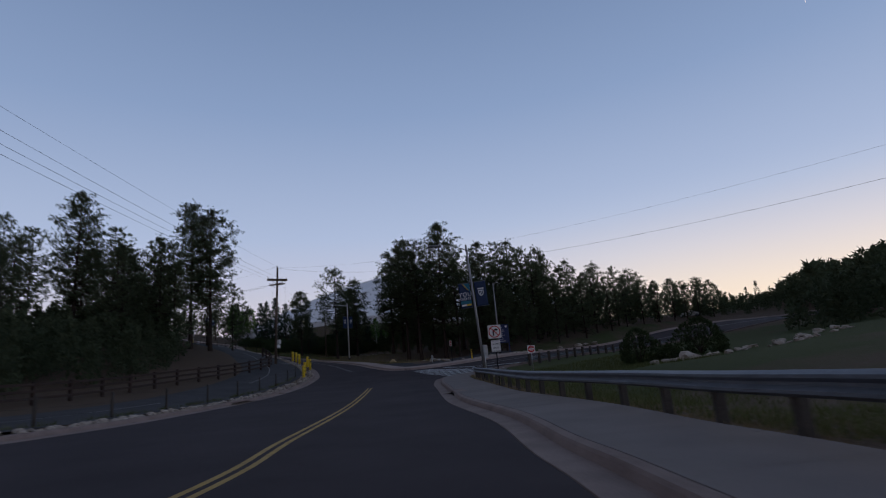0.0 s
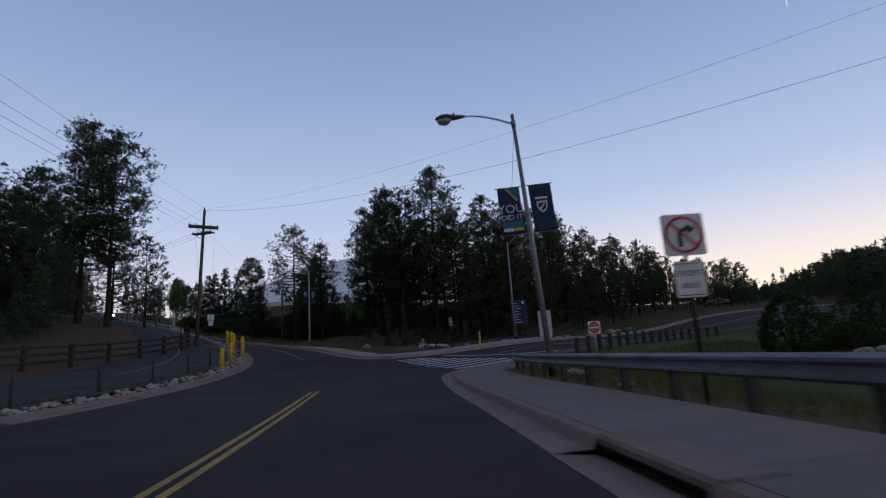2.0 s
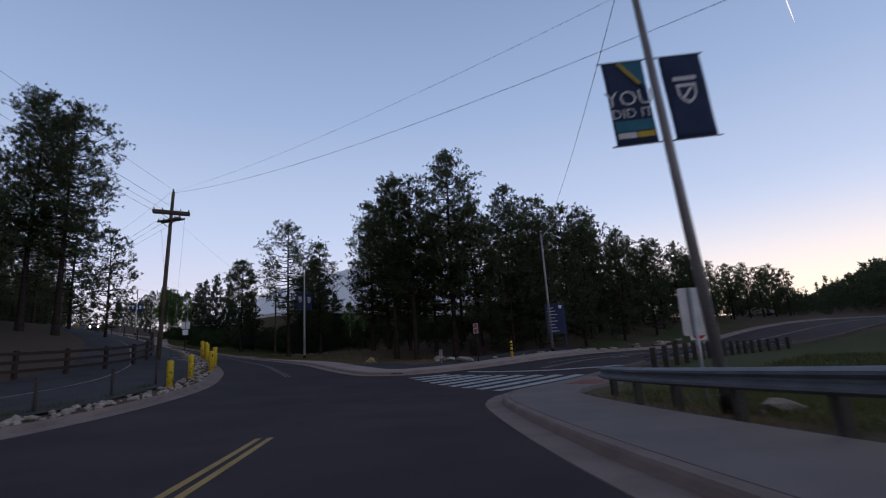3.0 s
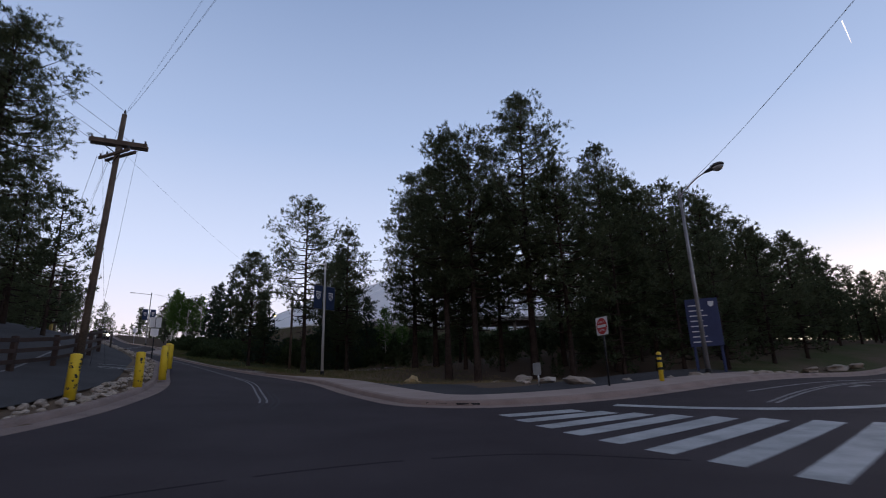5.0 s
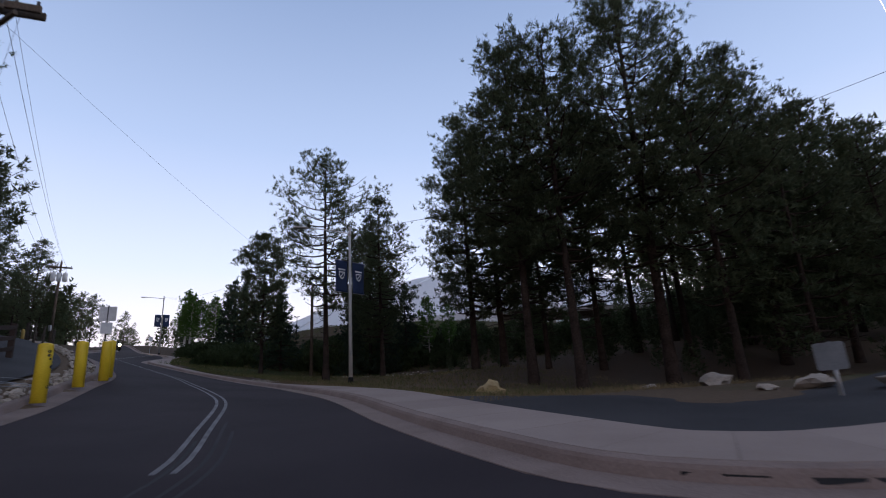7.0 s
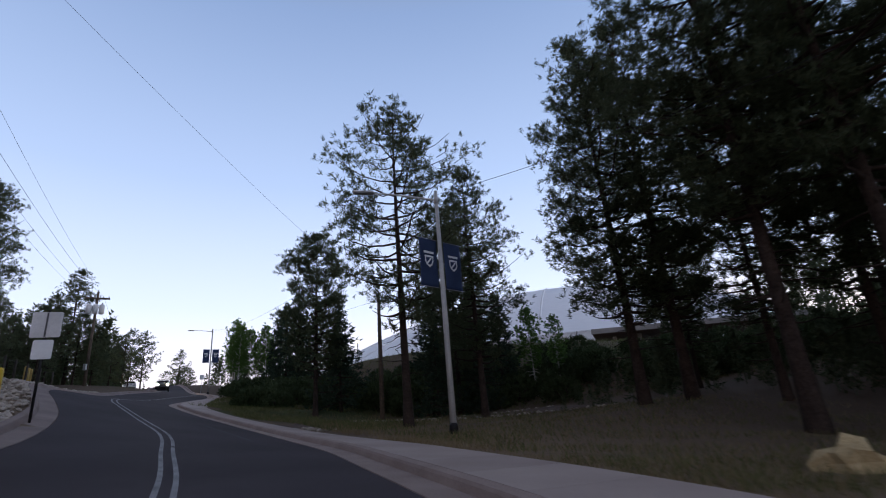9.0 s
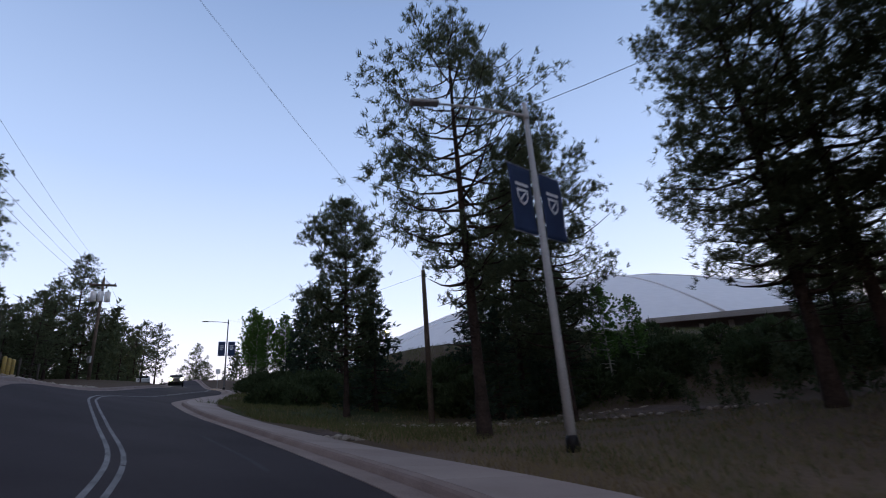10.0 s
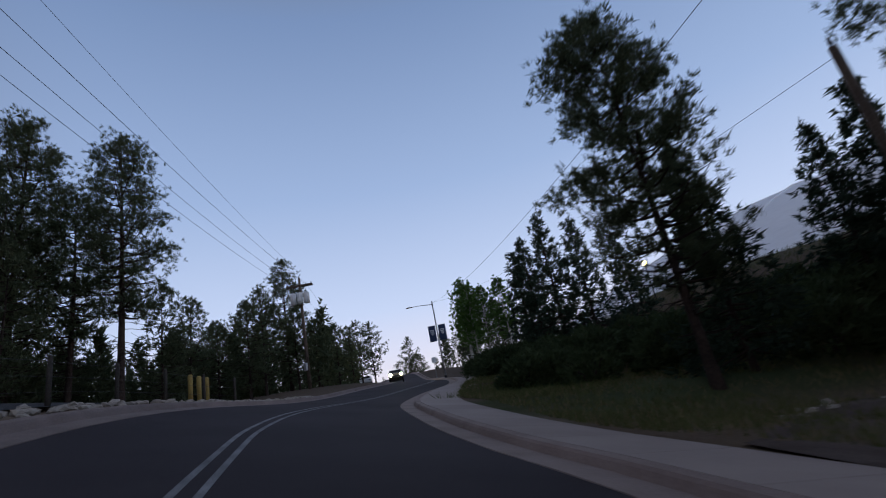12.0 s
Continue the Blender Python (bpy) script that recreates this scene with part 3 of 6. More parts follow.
for pts in ([(-9.4, 41), (-6.5, 44), (-3.8, 45.2), (-1.6, 44.6)], [(-6.2, 40.5), (-4.0, 41.6), (-1.5, 41.4)]):
    seam = Line(pts)
    v, f = ribbon(seam, 0, seam.length, (-0.03, 0.03), (0.003, 0.003), 0.6)
    marking("tar_seam", "thin dark tar seam in the asphalt", v, f, TAR)
# the centre line frays into thin strokes where it begins
for o, a, b in ((0.26, 0.3, 5.5), (0.42, 0.0, 4.4), (-0.02, 0.2, 3.6)):
    v, f = ribbon(MIDDLE_B, a, b, (o, o + 0.05), (0.005, 0.005), 0.5)
    marking("frayed_stroke", "faint frayed end of the worn centre line", v, f, PATH_ASPHALT)
# faint lane traces near the bend
for o, a, b in ((1.9, 20, 25),):
    v, f = ribbon(MIDDLE_B, a, b, (o, o + 0.1), (0.005, 0.005), 0.8)
    marking("lane_trace", "faint worn white line on asphalt", v, f, PATH_ASPHALT)


# ---- kerbs, gutters and pavements ----
def kerb(name, line, s0, s1, side, label, material=KERB):
    offs = [0.0, 0.02, 0.46, 0.50, 0.53, 0.66, 0.67, 0.67]
    dz = [-0.05, 0.006, 0.012, 0.10, 0.135, 0.15, 0.13, -0.30]
    v, f = ribbon(line, s0, s1, [side * o for o in offs], dz, 0.6)
    if side < 0:
        f = [q[::-1] for q in f]
    return tagged(new(name, mesh_of(name, v, f, material, False)), label, "kerb", kind="structure")


IN_R = (EAST.near(1.0, 18.4), EAST.near(0.75, 20.6))
kerb("kerb_east", EAST, 0, IN_R[0], 1, "weathered concrete kerb and gutter")
kerb("kerb_corner", EAST, IN_R[1], EAST.length, 1, "weathered concrete kerb and gutter round the corner")
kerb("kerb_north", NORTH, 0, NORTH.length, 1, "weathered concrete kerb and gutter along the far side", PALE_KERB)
IN_L = (WEST.near(-10.7, 25.4), WEST.near(-10.8, 27.5))
kerb("kerb_west", WEST, 0, IN_L[0], -1, "pale concrete kerb and gutter")
kerb("kerb_bend", WEST, IN_L[1], WEST.length, -1, "pale concrete kerb round the bend")


def storm_drain(name, line, s0, s1, side, material):
    """A kerb inlet: recessed gutter, dark throat, back wall and a concrete lid."""
    ob = thing(name, "open storm drain inlet in the concrete kerb", "storm drain")
    v, f = ribbon(line, s0, s1, [side * o for o in (0.0, 0.25, 0.52)], (0.004, -0.02, -0.05), 0.4)
    part("apron", mesh_of("apron", v, f if side > 0 else [q[::-1] for q in f], material), ob)
    v, f = ribbon(line, s0, s1, [side * o for o in (0.50, 0.95, 0.96, 0.5)], (-0.11, -0.12, 0.05, 0.06), 0.4)
    part("throat", mesh_of("throat", v, f, IRON), ob)
    v, f = ribbon(line, s0 - 0.05, s1 + 0.05, [side * o for o in (0.53, 0.52, 0.55, 1.02, 1.03)], (0.06, 0.12, 0.155, 0.16, 0.05), 0.4)
    part("lid", mesh_of("lid", v, f if side > 0 else [q[::-1] for q in f], KERB), ob)
    return ob


storm_drain("storm_drain", EAST, *IN_R, 1, KERB)
storm_drain("storm_drain", WEST, *IN_L, -1, KERB)
# no opening here: a flat dark strip gives the slot's shade on the kerb
s_in = NORTH.near(-5.2, 51.7)
slot_strip, sf = ribbon(NORTH, s_in - 0.9, s_in + 0.9, (0.472, 0.489), (0.035, 0.08), 0.4)
tagged(new("drain_slot_shade", mesh_of("drain_slot_shade", slot_strip, sf, IRON)), "dark strip on the kerb face for the shade of a drain slot", "storm drain", kind="structure")


def pavement(name, line, s0, s1, side, inner, outer, label, size=1.5, joint=0.012, material=CONCRETE):
    """Cast slabs one after another, each with its own edges, over a bed."""
    root = tagged(new(name), label, "pavement", kind="structure")
    v, f = ribbon(line, s0, s1, [side * o for o in (inner, outer - 0.02, outer - 0.02)], (0.115, 0.115, -0.3), 0.8)
    part("bed", mesh_of("bed", v, f if side > 0 else [q[::-1] for q in f], KERB), root)
    n = int((s1 - s0) / size)
    for i in range(n):
        a, b = s0 + i * (s1 - s0) / n + joint / 2, s0 + (i + 1) * (s1 - s0) / n - joint / 2
        offs = [side * o for o in (inner, inner + 0.012, outer - 0.02, outer, outer)]
        hs = (0.12, 0.15, 0.15, 0.13, -0.15)
        v, f = ribbon(line, a, b, offs, hs, (b - a) / 2)
        part("slab", mesh_of("slab", v, f if side > 0 else [q[::-1] for q in f], material), root)
    return root


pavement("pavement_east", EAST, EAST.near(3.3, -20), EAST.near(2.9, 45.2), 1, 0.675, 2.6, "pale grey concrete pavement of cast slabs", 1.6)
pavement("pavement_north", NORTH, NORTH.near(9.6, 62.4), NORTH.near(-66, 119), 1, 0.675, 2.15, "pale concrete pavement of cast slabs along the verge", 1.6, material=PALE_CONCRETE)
rp = np.array([(2.0, 41.6), (3.1, 43.2), (4.0, 42.5), (2.9, 40.9)])
tagged(new("tactile_pad", mesh_of("tactile_pad", [(x, y, float(lie(x, y)) + 0.156) for x, y in rp], [(3, 2, 1, 0)], RED_PAD)), "dull red tactile pad set in the pavement", "paving", kind="structure")

# old asphalt path beside the road, and the side path before the grove
v, f = ribbon(WEST, WEST.near(-9.2, -40), WEST.near(-37, 78), [-1.75, -3.2, -5.0, -6.6, -7.6], (0.03, 0.05, 0.06, 0.05, 0.03), 1.0, terrain)
f = [q[::-1] for q in f]
tagged(new("side_path", mesh_of("side_path", v, f, PATH_ASPHALT, True)), "old grey asphalt path beside the road", "path", kind="structure")
for a, b in ((WEST.near(-9.3, 12), WEST.near(-9.3, 26)), (WEST.near(-11.5, 41), WEST.near(-24, 67))):
    v, f = ribbon(WEST, a, b, [-4.95, -4.85], (0.075, 0.075), 1.0, terrain)
    tagged(new("path_line", mesh_of("path_line", v, [q[::-1] for q in f], WORN_LINE)), "worn white line along the asphalt path", "road marking", kind="structure")


def bicycle_mark(x, y, turn):
    """A painted bicycle: two wheels, the frame and an arrow head, as worn white strokes on the path."""
    root = tagged(new("bicycle_mark"), "worn white bicycle symbol painted on the path", "road marking", kind="structure")
    strokes = [[(0.42 * c + 0.34 * math.cos(radians(a)), 0.34 * math.sin(radians(a))) for a in range(0, 361, 30)] for c in (-1, 1)]
    strokes += [[(-0.42, 0), (-0.1, 0.42), (0.32, 0.42), (0.42, 0)], [(-0.1, 0.42), (0.05, 0.0), (0.32, 0.42)], [(-0.9, 0.95), (0, 1.35), (0.9, 0.95)]]
    cs, sn = math.cos(radians(turn)), math.sin(radians(turn))
    for pts in strokes:
        pts = [(x + 1.1 * (a * cs - b * sn), y + 1.1 * (a * sn + b * cs)) for a, b in pts]
        mark = Line(pts, 0.1)
        v, f = ribbon(mark, 0, mark.length, (-0.06, 0.06), (0.08, 0.08), 0.15, terrain)
        part("stroke", mesh_of("stroke", v, f, WORN_LINE), root)


bicycle_mark(-19.4, 58.3, 32)
a, b = NORTH.near(9.4, 62.3), NORTH.near(-9.4, 56.2)
v, f = ribbon(NORTH, a, b, [2.17, 3.2, 4.2, 4.9], (0.12, 0.13, 0.12, 0.08), 0.7)
tip = ribbon(NORTH, b, b + 3.4, [2.17, 2.18], (0.12, 0.12), 0.7)[0]
v = np.vstack([v, tip[-1:]])
k = len(v) - 1
f = f + [(k - 4, k - 3, k), (k - 3, k - 2, k), (k - 2, k - 1, k)]
tagged(new("grove_path", mesh_of("grove_path", v, f, PATH_ASPHALT, False)), "grey asphalt path in front of the pines", "path", kind="structure")


# ---- trees ----
def tufts(rng, places, ways, blades, long, wide, lean=0.9):
    """Bunches of thin needles or leaves round given places."""
    n = len(places)
    c = np.repeat(np.asarray(places), blades, 0)
    w = np.repeat(np.asarray(ways), blades, 0)
    d = w * lean + rng.normal(0, 0.75, (n * blades, 3))
    d /= np.linalg.norm(d, axis=1)[:, None]
    side = np.cross(d, rng.normal(0, 1, d.shape))
    side /= np.linalg.norm(side, axis=1)[:, None] + 1e-9
    ln = long * rng.uniform(0.6, 1.25, (len(d), 1))
    wd = wide * rng.uniform(0.7, 1.3, (len(d), 1))
    c = c + rng.normal(0, long * 0.25, c.shape)
    v = np.stack([c - d * ln * 0.1 + side * wd, c - d * ln * 0.1 - side * wd, c + d * ln], 1).reshape(-1, 3)
    f = np.arange(len(v)).reshape(-1, 3)
    return v, f


def merged_tubes(list_of, material, name, sides=5, thin=()):
    verts, faces, base = [], [], 0
    for n_th, (pts, radii) in enumerate(list(list_of) + list(thin)):
        if n_th == len(list_of):
            sides = 3
        p = np.asarray(pts, float)
        d = np.gradient(p, axis=0)
        d /= np.linalg.norm(d, axis=1)[:, None] + 1e-9
        ref = np.where(np.abs(d[:, 2:3]) > 0.9, np.array([[1.0, 0, 0]]), np.array([[0, 0, 1.0]]))
        u = np.cross(d, ref)
        u /= np.linalg.norm(u, axis=1)[:, None] + 1e-9
        w = np.cross(d, u)
        for i in range(len(p)):
            for k in range(sides):
                a = 2 * math.pi * k / sides
                verts.append(p[i] + radii[i] * (math.cos(a) * u[i] + math.sin(a) * w[i]))
        for i in range(len(p) - 1):
            for k in range(sides):
                a, b = base + i * sides + k, base + i * sides + (k + 1) % sides
                faces.append((a, b, b + sides, a + sides))
        base += len(p) * sides
    return mesh_of(name, verts, faces, material, True)


def pine_meshes(seed, h, bare, spread, limbs, bunches, blades=9, long=0.42, wide=0.045, lean=0.0, round_top=0.75, leafmat=NEEDLES, barkmat=BARK, droop=0.0, trunk=0.017, clump=1):
    """Trunk, limbs and needle bunches of one tall pine."""
    rng = np.random.default_rng(seed)
    k = 12
    t = np.linspace(0, 1, k)
    ph = rng.uniform(0, 6.28, 2)
    cx = lean * h * t ** 1.5 + 0.010 * h * np.sin(2.6 * t + ph[0]) * t
    cy = 0.010 * h * np.sin(2.1 * t + ph[1]) * t
    axis = np.column_stack([cx, cy, h * 0.97 * t])
    axis[0, 2] = -0.4
    rad = trunk * h * (1 - 0.88 * t) * (1 + 0.5 * np.exp(-t * 30))
    wood = merged_tubes([(axis, rad)], barkmat, "trunk", 9)
    branch, twigs, places, ways = [], [], [], []
    for i in range(limbs):
        u = (i + rng.uniform(0, 1)) / limbs
        z = h * (bare + (0.985 - bare) * u)
        prof = spread * (min(1.0, 0.45 + 1.5 * u) if round_top > 0 else 1.0) * max(0.06, 1 - u ** (2.2 if round_top > 0.5 else 1.05)) ** (round_top if round_top > 0.5 else 0.9)
        r = prof * rng.uniform(0.55, 1.15)
        a = i * 2.4 + rng.uniform(-0.6, 0.6)
        o = np.array([np.interp(z, axis[:, 2], axis[:, 0]), np.interp(z, axis[:, 2], axis[:, 1]), z])
        rise = (0.10 + 0.5 * u) * rng.uniform(0.4, 1.4) - droop
        q = np.linspace(0, 1, 5)[:, None]
        way = np.array([math.cos(a), math.sin(a), 0])
        pts = o + way * r * q + np.array([0, 0, 1.0]) * r * (rise * q + (0.28 if droop == 0 else 0.1) * q * q - 0.15 * q) + rng.normal(0, 0.05, (5, 3)) * q
        branch.append((pts, np.linspace(0.0045 * h * (1 - 0.6 * u) + 0.01, 0.008, 5)))
        m = max(2, int(bunches * (0.35 + prof / spread) * rng.uniform(0.6, 1.3)))
        for j in range(m):
            s = rng.uniform(0.30, 1.0) ** 0.7
            p = np.array([np.interp(s, q[:, 0], pts[:, c]) for c in range(3)])
            off = rng.normal(0, 0.22 * (0.4 + r * 0.42), 3) * (1.15 - 0.4 * s)
            off[2] *= 0.6
            if clump > 1 and np.linalg.norm(off) > 0.25:
                twigs.append((np.array([p, p + off]), np.array([0.014, 0.006])))
            for _ in range(clump):
                places.append(p + off + rng.normal(0, 0.13, 3))
                ways.append(np.array([way[0], way[1], 0.6 - droop * 2]) + off * 0.8)
    for i in range(int(limbs * 0.28)):
        z = h * rng.uniform(bare * 0.35, bare + 0.15)
        a, r = rng.uniform(0, 6.28), spread * rng.uniform(0.25, 0.6)
        o = np.array([np.interp(z, axis[:, 2], axis[:, 0]), np.interp(z, axis[:, 2], axis[:, 1]), z])
        q = np.linspace(0, 1, 4)[:, None]
        pts = o + np.array([math.cos(a), math.sin(a), -0.12]) * r * q + rng.normal(0, 0.08, (4, 3)) * q
        branch.append((pts, np.linspace(0.03, 0.006, 4)))
    limbs_me = merged_tubes(branch, barkmat, "limbwork", 4, twigs)
    v, f = tufts(rng, places, ways, blades, long, wide)
    crown = mesh_of("crown", v, f, leafmat)
    return wood, limbs_me, crown


def tree(kind, meshes, label, category, x, y, turn=0, size=1.0, group="", tilt=0.0):
    ob = thing(kind, label, category, pose(x, y, height(x, y), 0, tilt, 0) @ Matrix.Rotation(radians(turn), 4, "Z") @ Matrix.Scale(size, 4), group)
    for nm, me in zip(("trunk", "limbwork", "crown"), meshes):
        o = part(nm, me, ob)
        if nm == "limbwork":
            tagged(o, kind="stuff")
    return ob


def ponderosa(seed, h, bare, spread, limbs, per, blades, long, wide, round_top=2.4, gaps=0.12, girth=0.0125):
    """Trunk, limbs and crown of one pine: ball-shaped needle tufts gathered in clumps towards the ends of its limbs."""
    rng = np.random.default_rng(seed)
    t = np.linspace(0, 1, 12)
    ph = rng.uniform(0, 6.28, 4)
    axis = np.column_stack([0.010 * h * np.sin(2.6 * t + ph[0]) * t, 0.010 * h * np.sin(2.1 * t + ph[1]) * t, h * 0.975 * t])
    axis[0, 2] = -0.5
    wood = merged_tubes([(axis, girth * h * (1 - 0.90 * t) * (1 + 0.45 * np.exp(-t * 30)))], BARK, "trunk", 10)
    branch, twigs, places, ways = [], [], [], []
    q = np.linspace(0, 1, 5)
    for i in range(limbs):
        u = (i + rng.uniform(0, 1)) / limbs
        a = i * 2.4 + rng.uniform(-0.5, 0.5)
        prof = max(0.08, (0.42 + 0.58 * min(1.0, u / 0.30)) * (1 - u ** round_top) ** 0.62)
        lump = 1 + 0.15 * math.sin(2 * a + ph[2] + 5 * u) + 0.13 * math.sin(3 * a + ph[3] + 9 * u)
        r = spread * prof * lump * rng.uniform(0.72, 1.10)
        z = h * (bare + (0.965 - bare) * u)
        o = np.array([np.interp(z, axis[:, 2], axis[:, 0]), np.interp(z, axis[:, 2], axis[:, 1]), z])
        way = np.array([math.cos(a), math.sin(a), 0.0])
        lift = r * ((-0.05 + 0.62 * u) * rng.uniform(0.5, 1.3) * q - 0.10 * np.sin(math.pi * q) + 0.14 * q * q)
        pts = o + way * (r * q)[:, None] + np.array([0, 0, 1.0]) * lift[:, None] + rng.normal(0, 0.05, (5, 3)) * q[:, None]
        branch.append((pts, np.linspace(0.0042 * h * (1 - 0.65 * u) + 0.008, 0.008, 5)))
        if rng.uniform() < gaps:
            continue
        side = np.array([-way[1], way[0], 0.0])
        hubs = max(1, int(round(4.5 * prof + rng.uniform(-0.5, 0.8))))
        for k in range(hubs):
            w = 1.0 if k == 0 else rng.uniform(0.42, 0.98)
            p = np.array([np.interp(w, q, pts[:, c]) for c in range(3)])
            c = p + side * rng.normal(0, 0.26 * r * (1.15 - 0.6 * w)) + np.array([0, 0, rng.uniform(-0.05, 0.22)]) * min(1.2, r)
            twigs.append((np.array([p - way * 0.25 * r * (1 - 0.5 * w), c]), np.array([0.018, 0.008])))
            m = max(2, int(per * rng.uniform(0.6, 1.35) / 4.0))
            off = rng.normal(0, 1, (m, 3)) * np.array([0.30, 0.30, 0.17]) * (0.55 + 0.22 * min(r, 2.5))
            places.append(c + off)
            ways.append(np.array([way[0] * 0.5, way[1] * 0.5, 0.75]) + off * 0.9)
    tip = np.array([axis[-1, 0], axis[-1, 1], h * 0.975])
    off = rng.normal(0, 1, (int(per * 0.9), 3)) * np.array([0.26, 0.26, 0.34]) + np.array([0, 0, -0.3])
    places.append(tip + off)
    ways.append(np.array([0, 0, 0.9]) + off)
    for i in range(int(limbs * 0.34)):
        z = h * rng.uniform(max(0.1, bare * 0.45), bare + 0.12)
        a, r = rng.uniform(0, 6.28), spread * rng.uniform(0.2, 0.6)
        o = np.array([np.interp(z, axis[:, 2], axis[:, 0]), np.interp(z, axis[:, 2], axis[:, 1]), z])
        k = np.linspace(0, 1, 4)[:, None]
        twigs.append((o + np.array([math.cos(a), math.sin(a), -0.10]) * r * k + rng.normal(0, 0.09, (4, 3)) * k, np.linspace(0.026, 0.006, 4)))
    limbs_me = merged_tubes(branch, BARK, "limbwork", 4, twigs)
    v, f = tufts(rng, np.vstack(places), np.vstack(ways), blades, long, wide, 0.7)
    return wood, limbs_me, mesh_of("crown", v, f, NEEDLES)


FINE, MID = (13, 0.19, 0.0185), (9, 0.27, 0.040)
PINES = [ponderosa(11, 17.0, 0.34, 3.1, 60, 22, *MID), ponderosa(12, 16.0, 0.30, 3.0, 58, 22, *MID), ponderosa(13, 14.0, 0.22, 2.9, 56, 22, *MID),
         ponderosa(14, 18.0, 0.28, 3.4, 66, 24, *MID), ponderosa(15, 12.0, 0.12, 2.8, 56, 22, *MID, 2.0), ponderosa(16, 10.0, 0.07, 2.6, 54, 22, *MID, 1.7),
         ponderosa(21, 19.0, 0.25, 3.3, 100, 66, *FINE, 2.0, 0.06), ponderosa(22, 17.0, 0.30, 2.75, 90, 62, *FINE, 2.8, 0.10), ponderosa(23, 14.0, 0.30, 2.6, 64, 44, *FINE, 2.6, 0.30),
         ponderosa(24, 11.4, 0.22, 2.35, 76, 60, *FINE, 2.2, 0.10), ponderosa(25, 13.4, 0.28, 2.9, 70, 42, *FINE, 3.0, 0.28), ponderosa(26, 16.0, 0.17, 2.9, 90, 58, *FINE, 2.0, 0.12)]
PINE_H = (17.0, 16.0, 14.0, 18.0, 12.0, 10.0, 19.0, 17.0, 14.0, 11.4, 13.4, 16.0)
SPRUCES = [pine_meshes(31, 8.0, 0.06, 2.3, 80, 9, 9, 0.30, 0.05, 0.0, 0.0, SPRUCE, BARK, 0.22, 0.014),
           pine_meshes(32, 10.0, 0.06, 2.5, 90, 9, 9, 0.30, 0.05, 0.0, 0.0, SPRUCE, BARK, 0.2, 0.014)]
ASPENS = [pine_meshes(41, 8.5, 0.30, 1.5, 44, 16, 6, 0.16, 0.07, 0.02, 0.75, LEAVES, PALE_BARK, 0.0, 0.010),
          pine_meshes(42, 7.5, 0.32, 1.4, 40, 15, 7, 0.16, 0.07, -0.02, 0.75, LEAVES, PALE_BARK, 0.0, 0.010)]
G_GROVE, G_WEST = "pines of the grove", "pines across the road"
PINE_LABEL = "tall ponderosa pine with a bare lower trunk and a rounded crown"


def pine(i, x, y, h, turn=0, label=PINE_LABEL, group="", tilt=0.0):
    return tree("pine_tree", PINES[i], label, "tree", x, y, turn, h / PINE_H[i], group, tilt)


# the grove on the corner
pine(6, -1.35, 69.6, 19.7, 20, "tallest ponderosa pine of the grove, with a dense pointed crown", G_GROVE)
GROVE_EDGE = ((8, -4.8, 69.7, 16.5), (7, -6.7, 71.3, 17.1), (11, 4.2, 72.6, 15.5), (1, 1.2, 75.5, 14.6), (2, 6.4, 71.4, 11.6), (4, 11.4, 81.0, 14.7), (2, 0.6, 68, 12.6), (5, 3.6, 68.6, 9.6), (9, -3.2, 74.6, 13.5), (9, -5.8, 75.5, 11), (1, -0.5, 79, 15), (2, 5.2, 78, 14), (4, 15.0, 82.3, 13.5), (2, 13.4, 79.5, 12), (4, 12.3, 76.2, 12.1), (1, 7.9, 82.3, 16.1), (2, 10.0, 85.2, 16.3), (2, 14.2, 84.0, 14.8))
GROVE_MIDDLE = ((5, 15.2, 75.2, 9.6), (4, 17.5, 81, 11.5), (5, 20.4, 80.5, 9.8), (2, 9.2, 81.5, 13), (4, 23.5, 86, 11), (5, 26.5, 88, 9.4), (2, 20, 88, 12.5), (4, 29.5, 94, 11), (5, 33, 99, 10), (2, 27, 98, 12), (4, 36, 106, 11.5), (5, 24, 94, 10), (2, 15, 90, 12), (4, 8, 88, 12), (0, 3, 84, 14),)
GROVE_DEEP = ((4, 40, 113, 11), (5, 30.5, 92.5, 9), (4, 34.5, 95.5, 9), (5, 38.5, 98.5, 8.6), (4, 42.5, 101.5, 9), (5, 46, 104, 8.4), (4, 50, 107.5, 9.2), (5, 54.5, 111, 8.6), (5, 46, 110, 9), (4, 55, 117, 9.4), (5, 7, 68.8, 8.6), (5, 10.2, 70.6, 8.2), (11, -9.7, 77.2, 16.0), (11, -8.1, 77.3, 16.4), (9, -6.6, 83.5, 8.6))
for i, x, y, h in GROVE_EDGE + GROVE_MIDDLE + GROVE_DEEP:
    pine(i, x, y, (h if x < 30 else 0.93 * h) + float(hollow(x, y)), (i * 61 + int(x * 37)) % 360, group=G_GROVE)
rr = random.Random(31)
for i in range(14):
    x, y = NORTH.at(NORTH.near(44, 94) + (NORTH.near(11, 64) - NORTH.near(44, 94)) * (i + 0.5) / 14, 7.5 + rr.uniform(0, 4.5))
    pine(5 if i % 3 else 4, float(x), float(y), rr.uniform(5.0, 7.5), rr.uniform(0, 360), "bushy young ponderosa pine with boughs down to the ground", G_GROVE)
# single trees along the verge
pine(10, -18.2, 76.6, 14.1, 140, "slender ponderosa pine with an open, thinning crown")
pine(11, -16.1, 81.2, 12.6, 40)
pine(9, -18.4, 86.4, 11.4, 170)
pine(9, -26.25, 84.5, 11.0, 250, "ponderosa pine with a full crown beside the pavement")
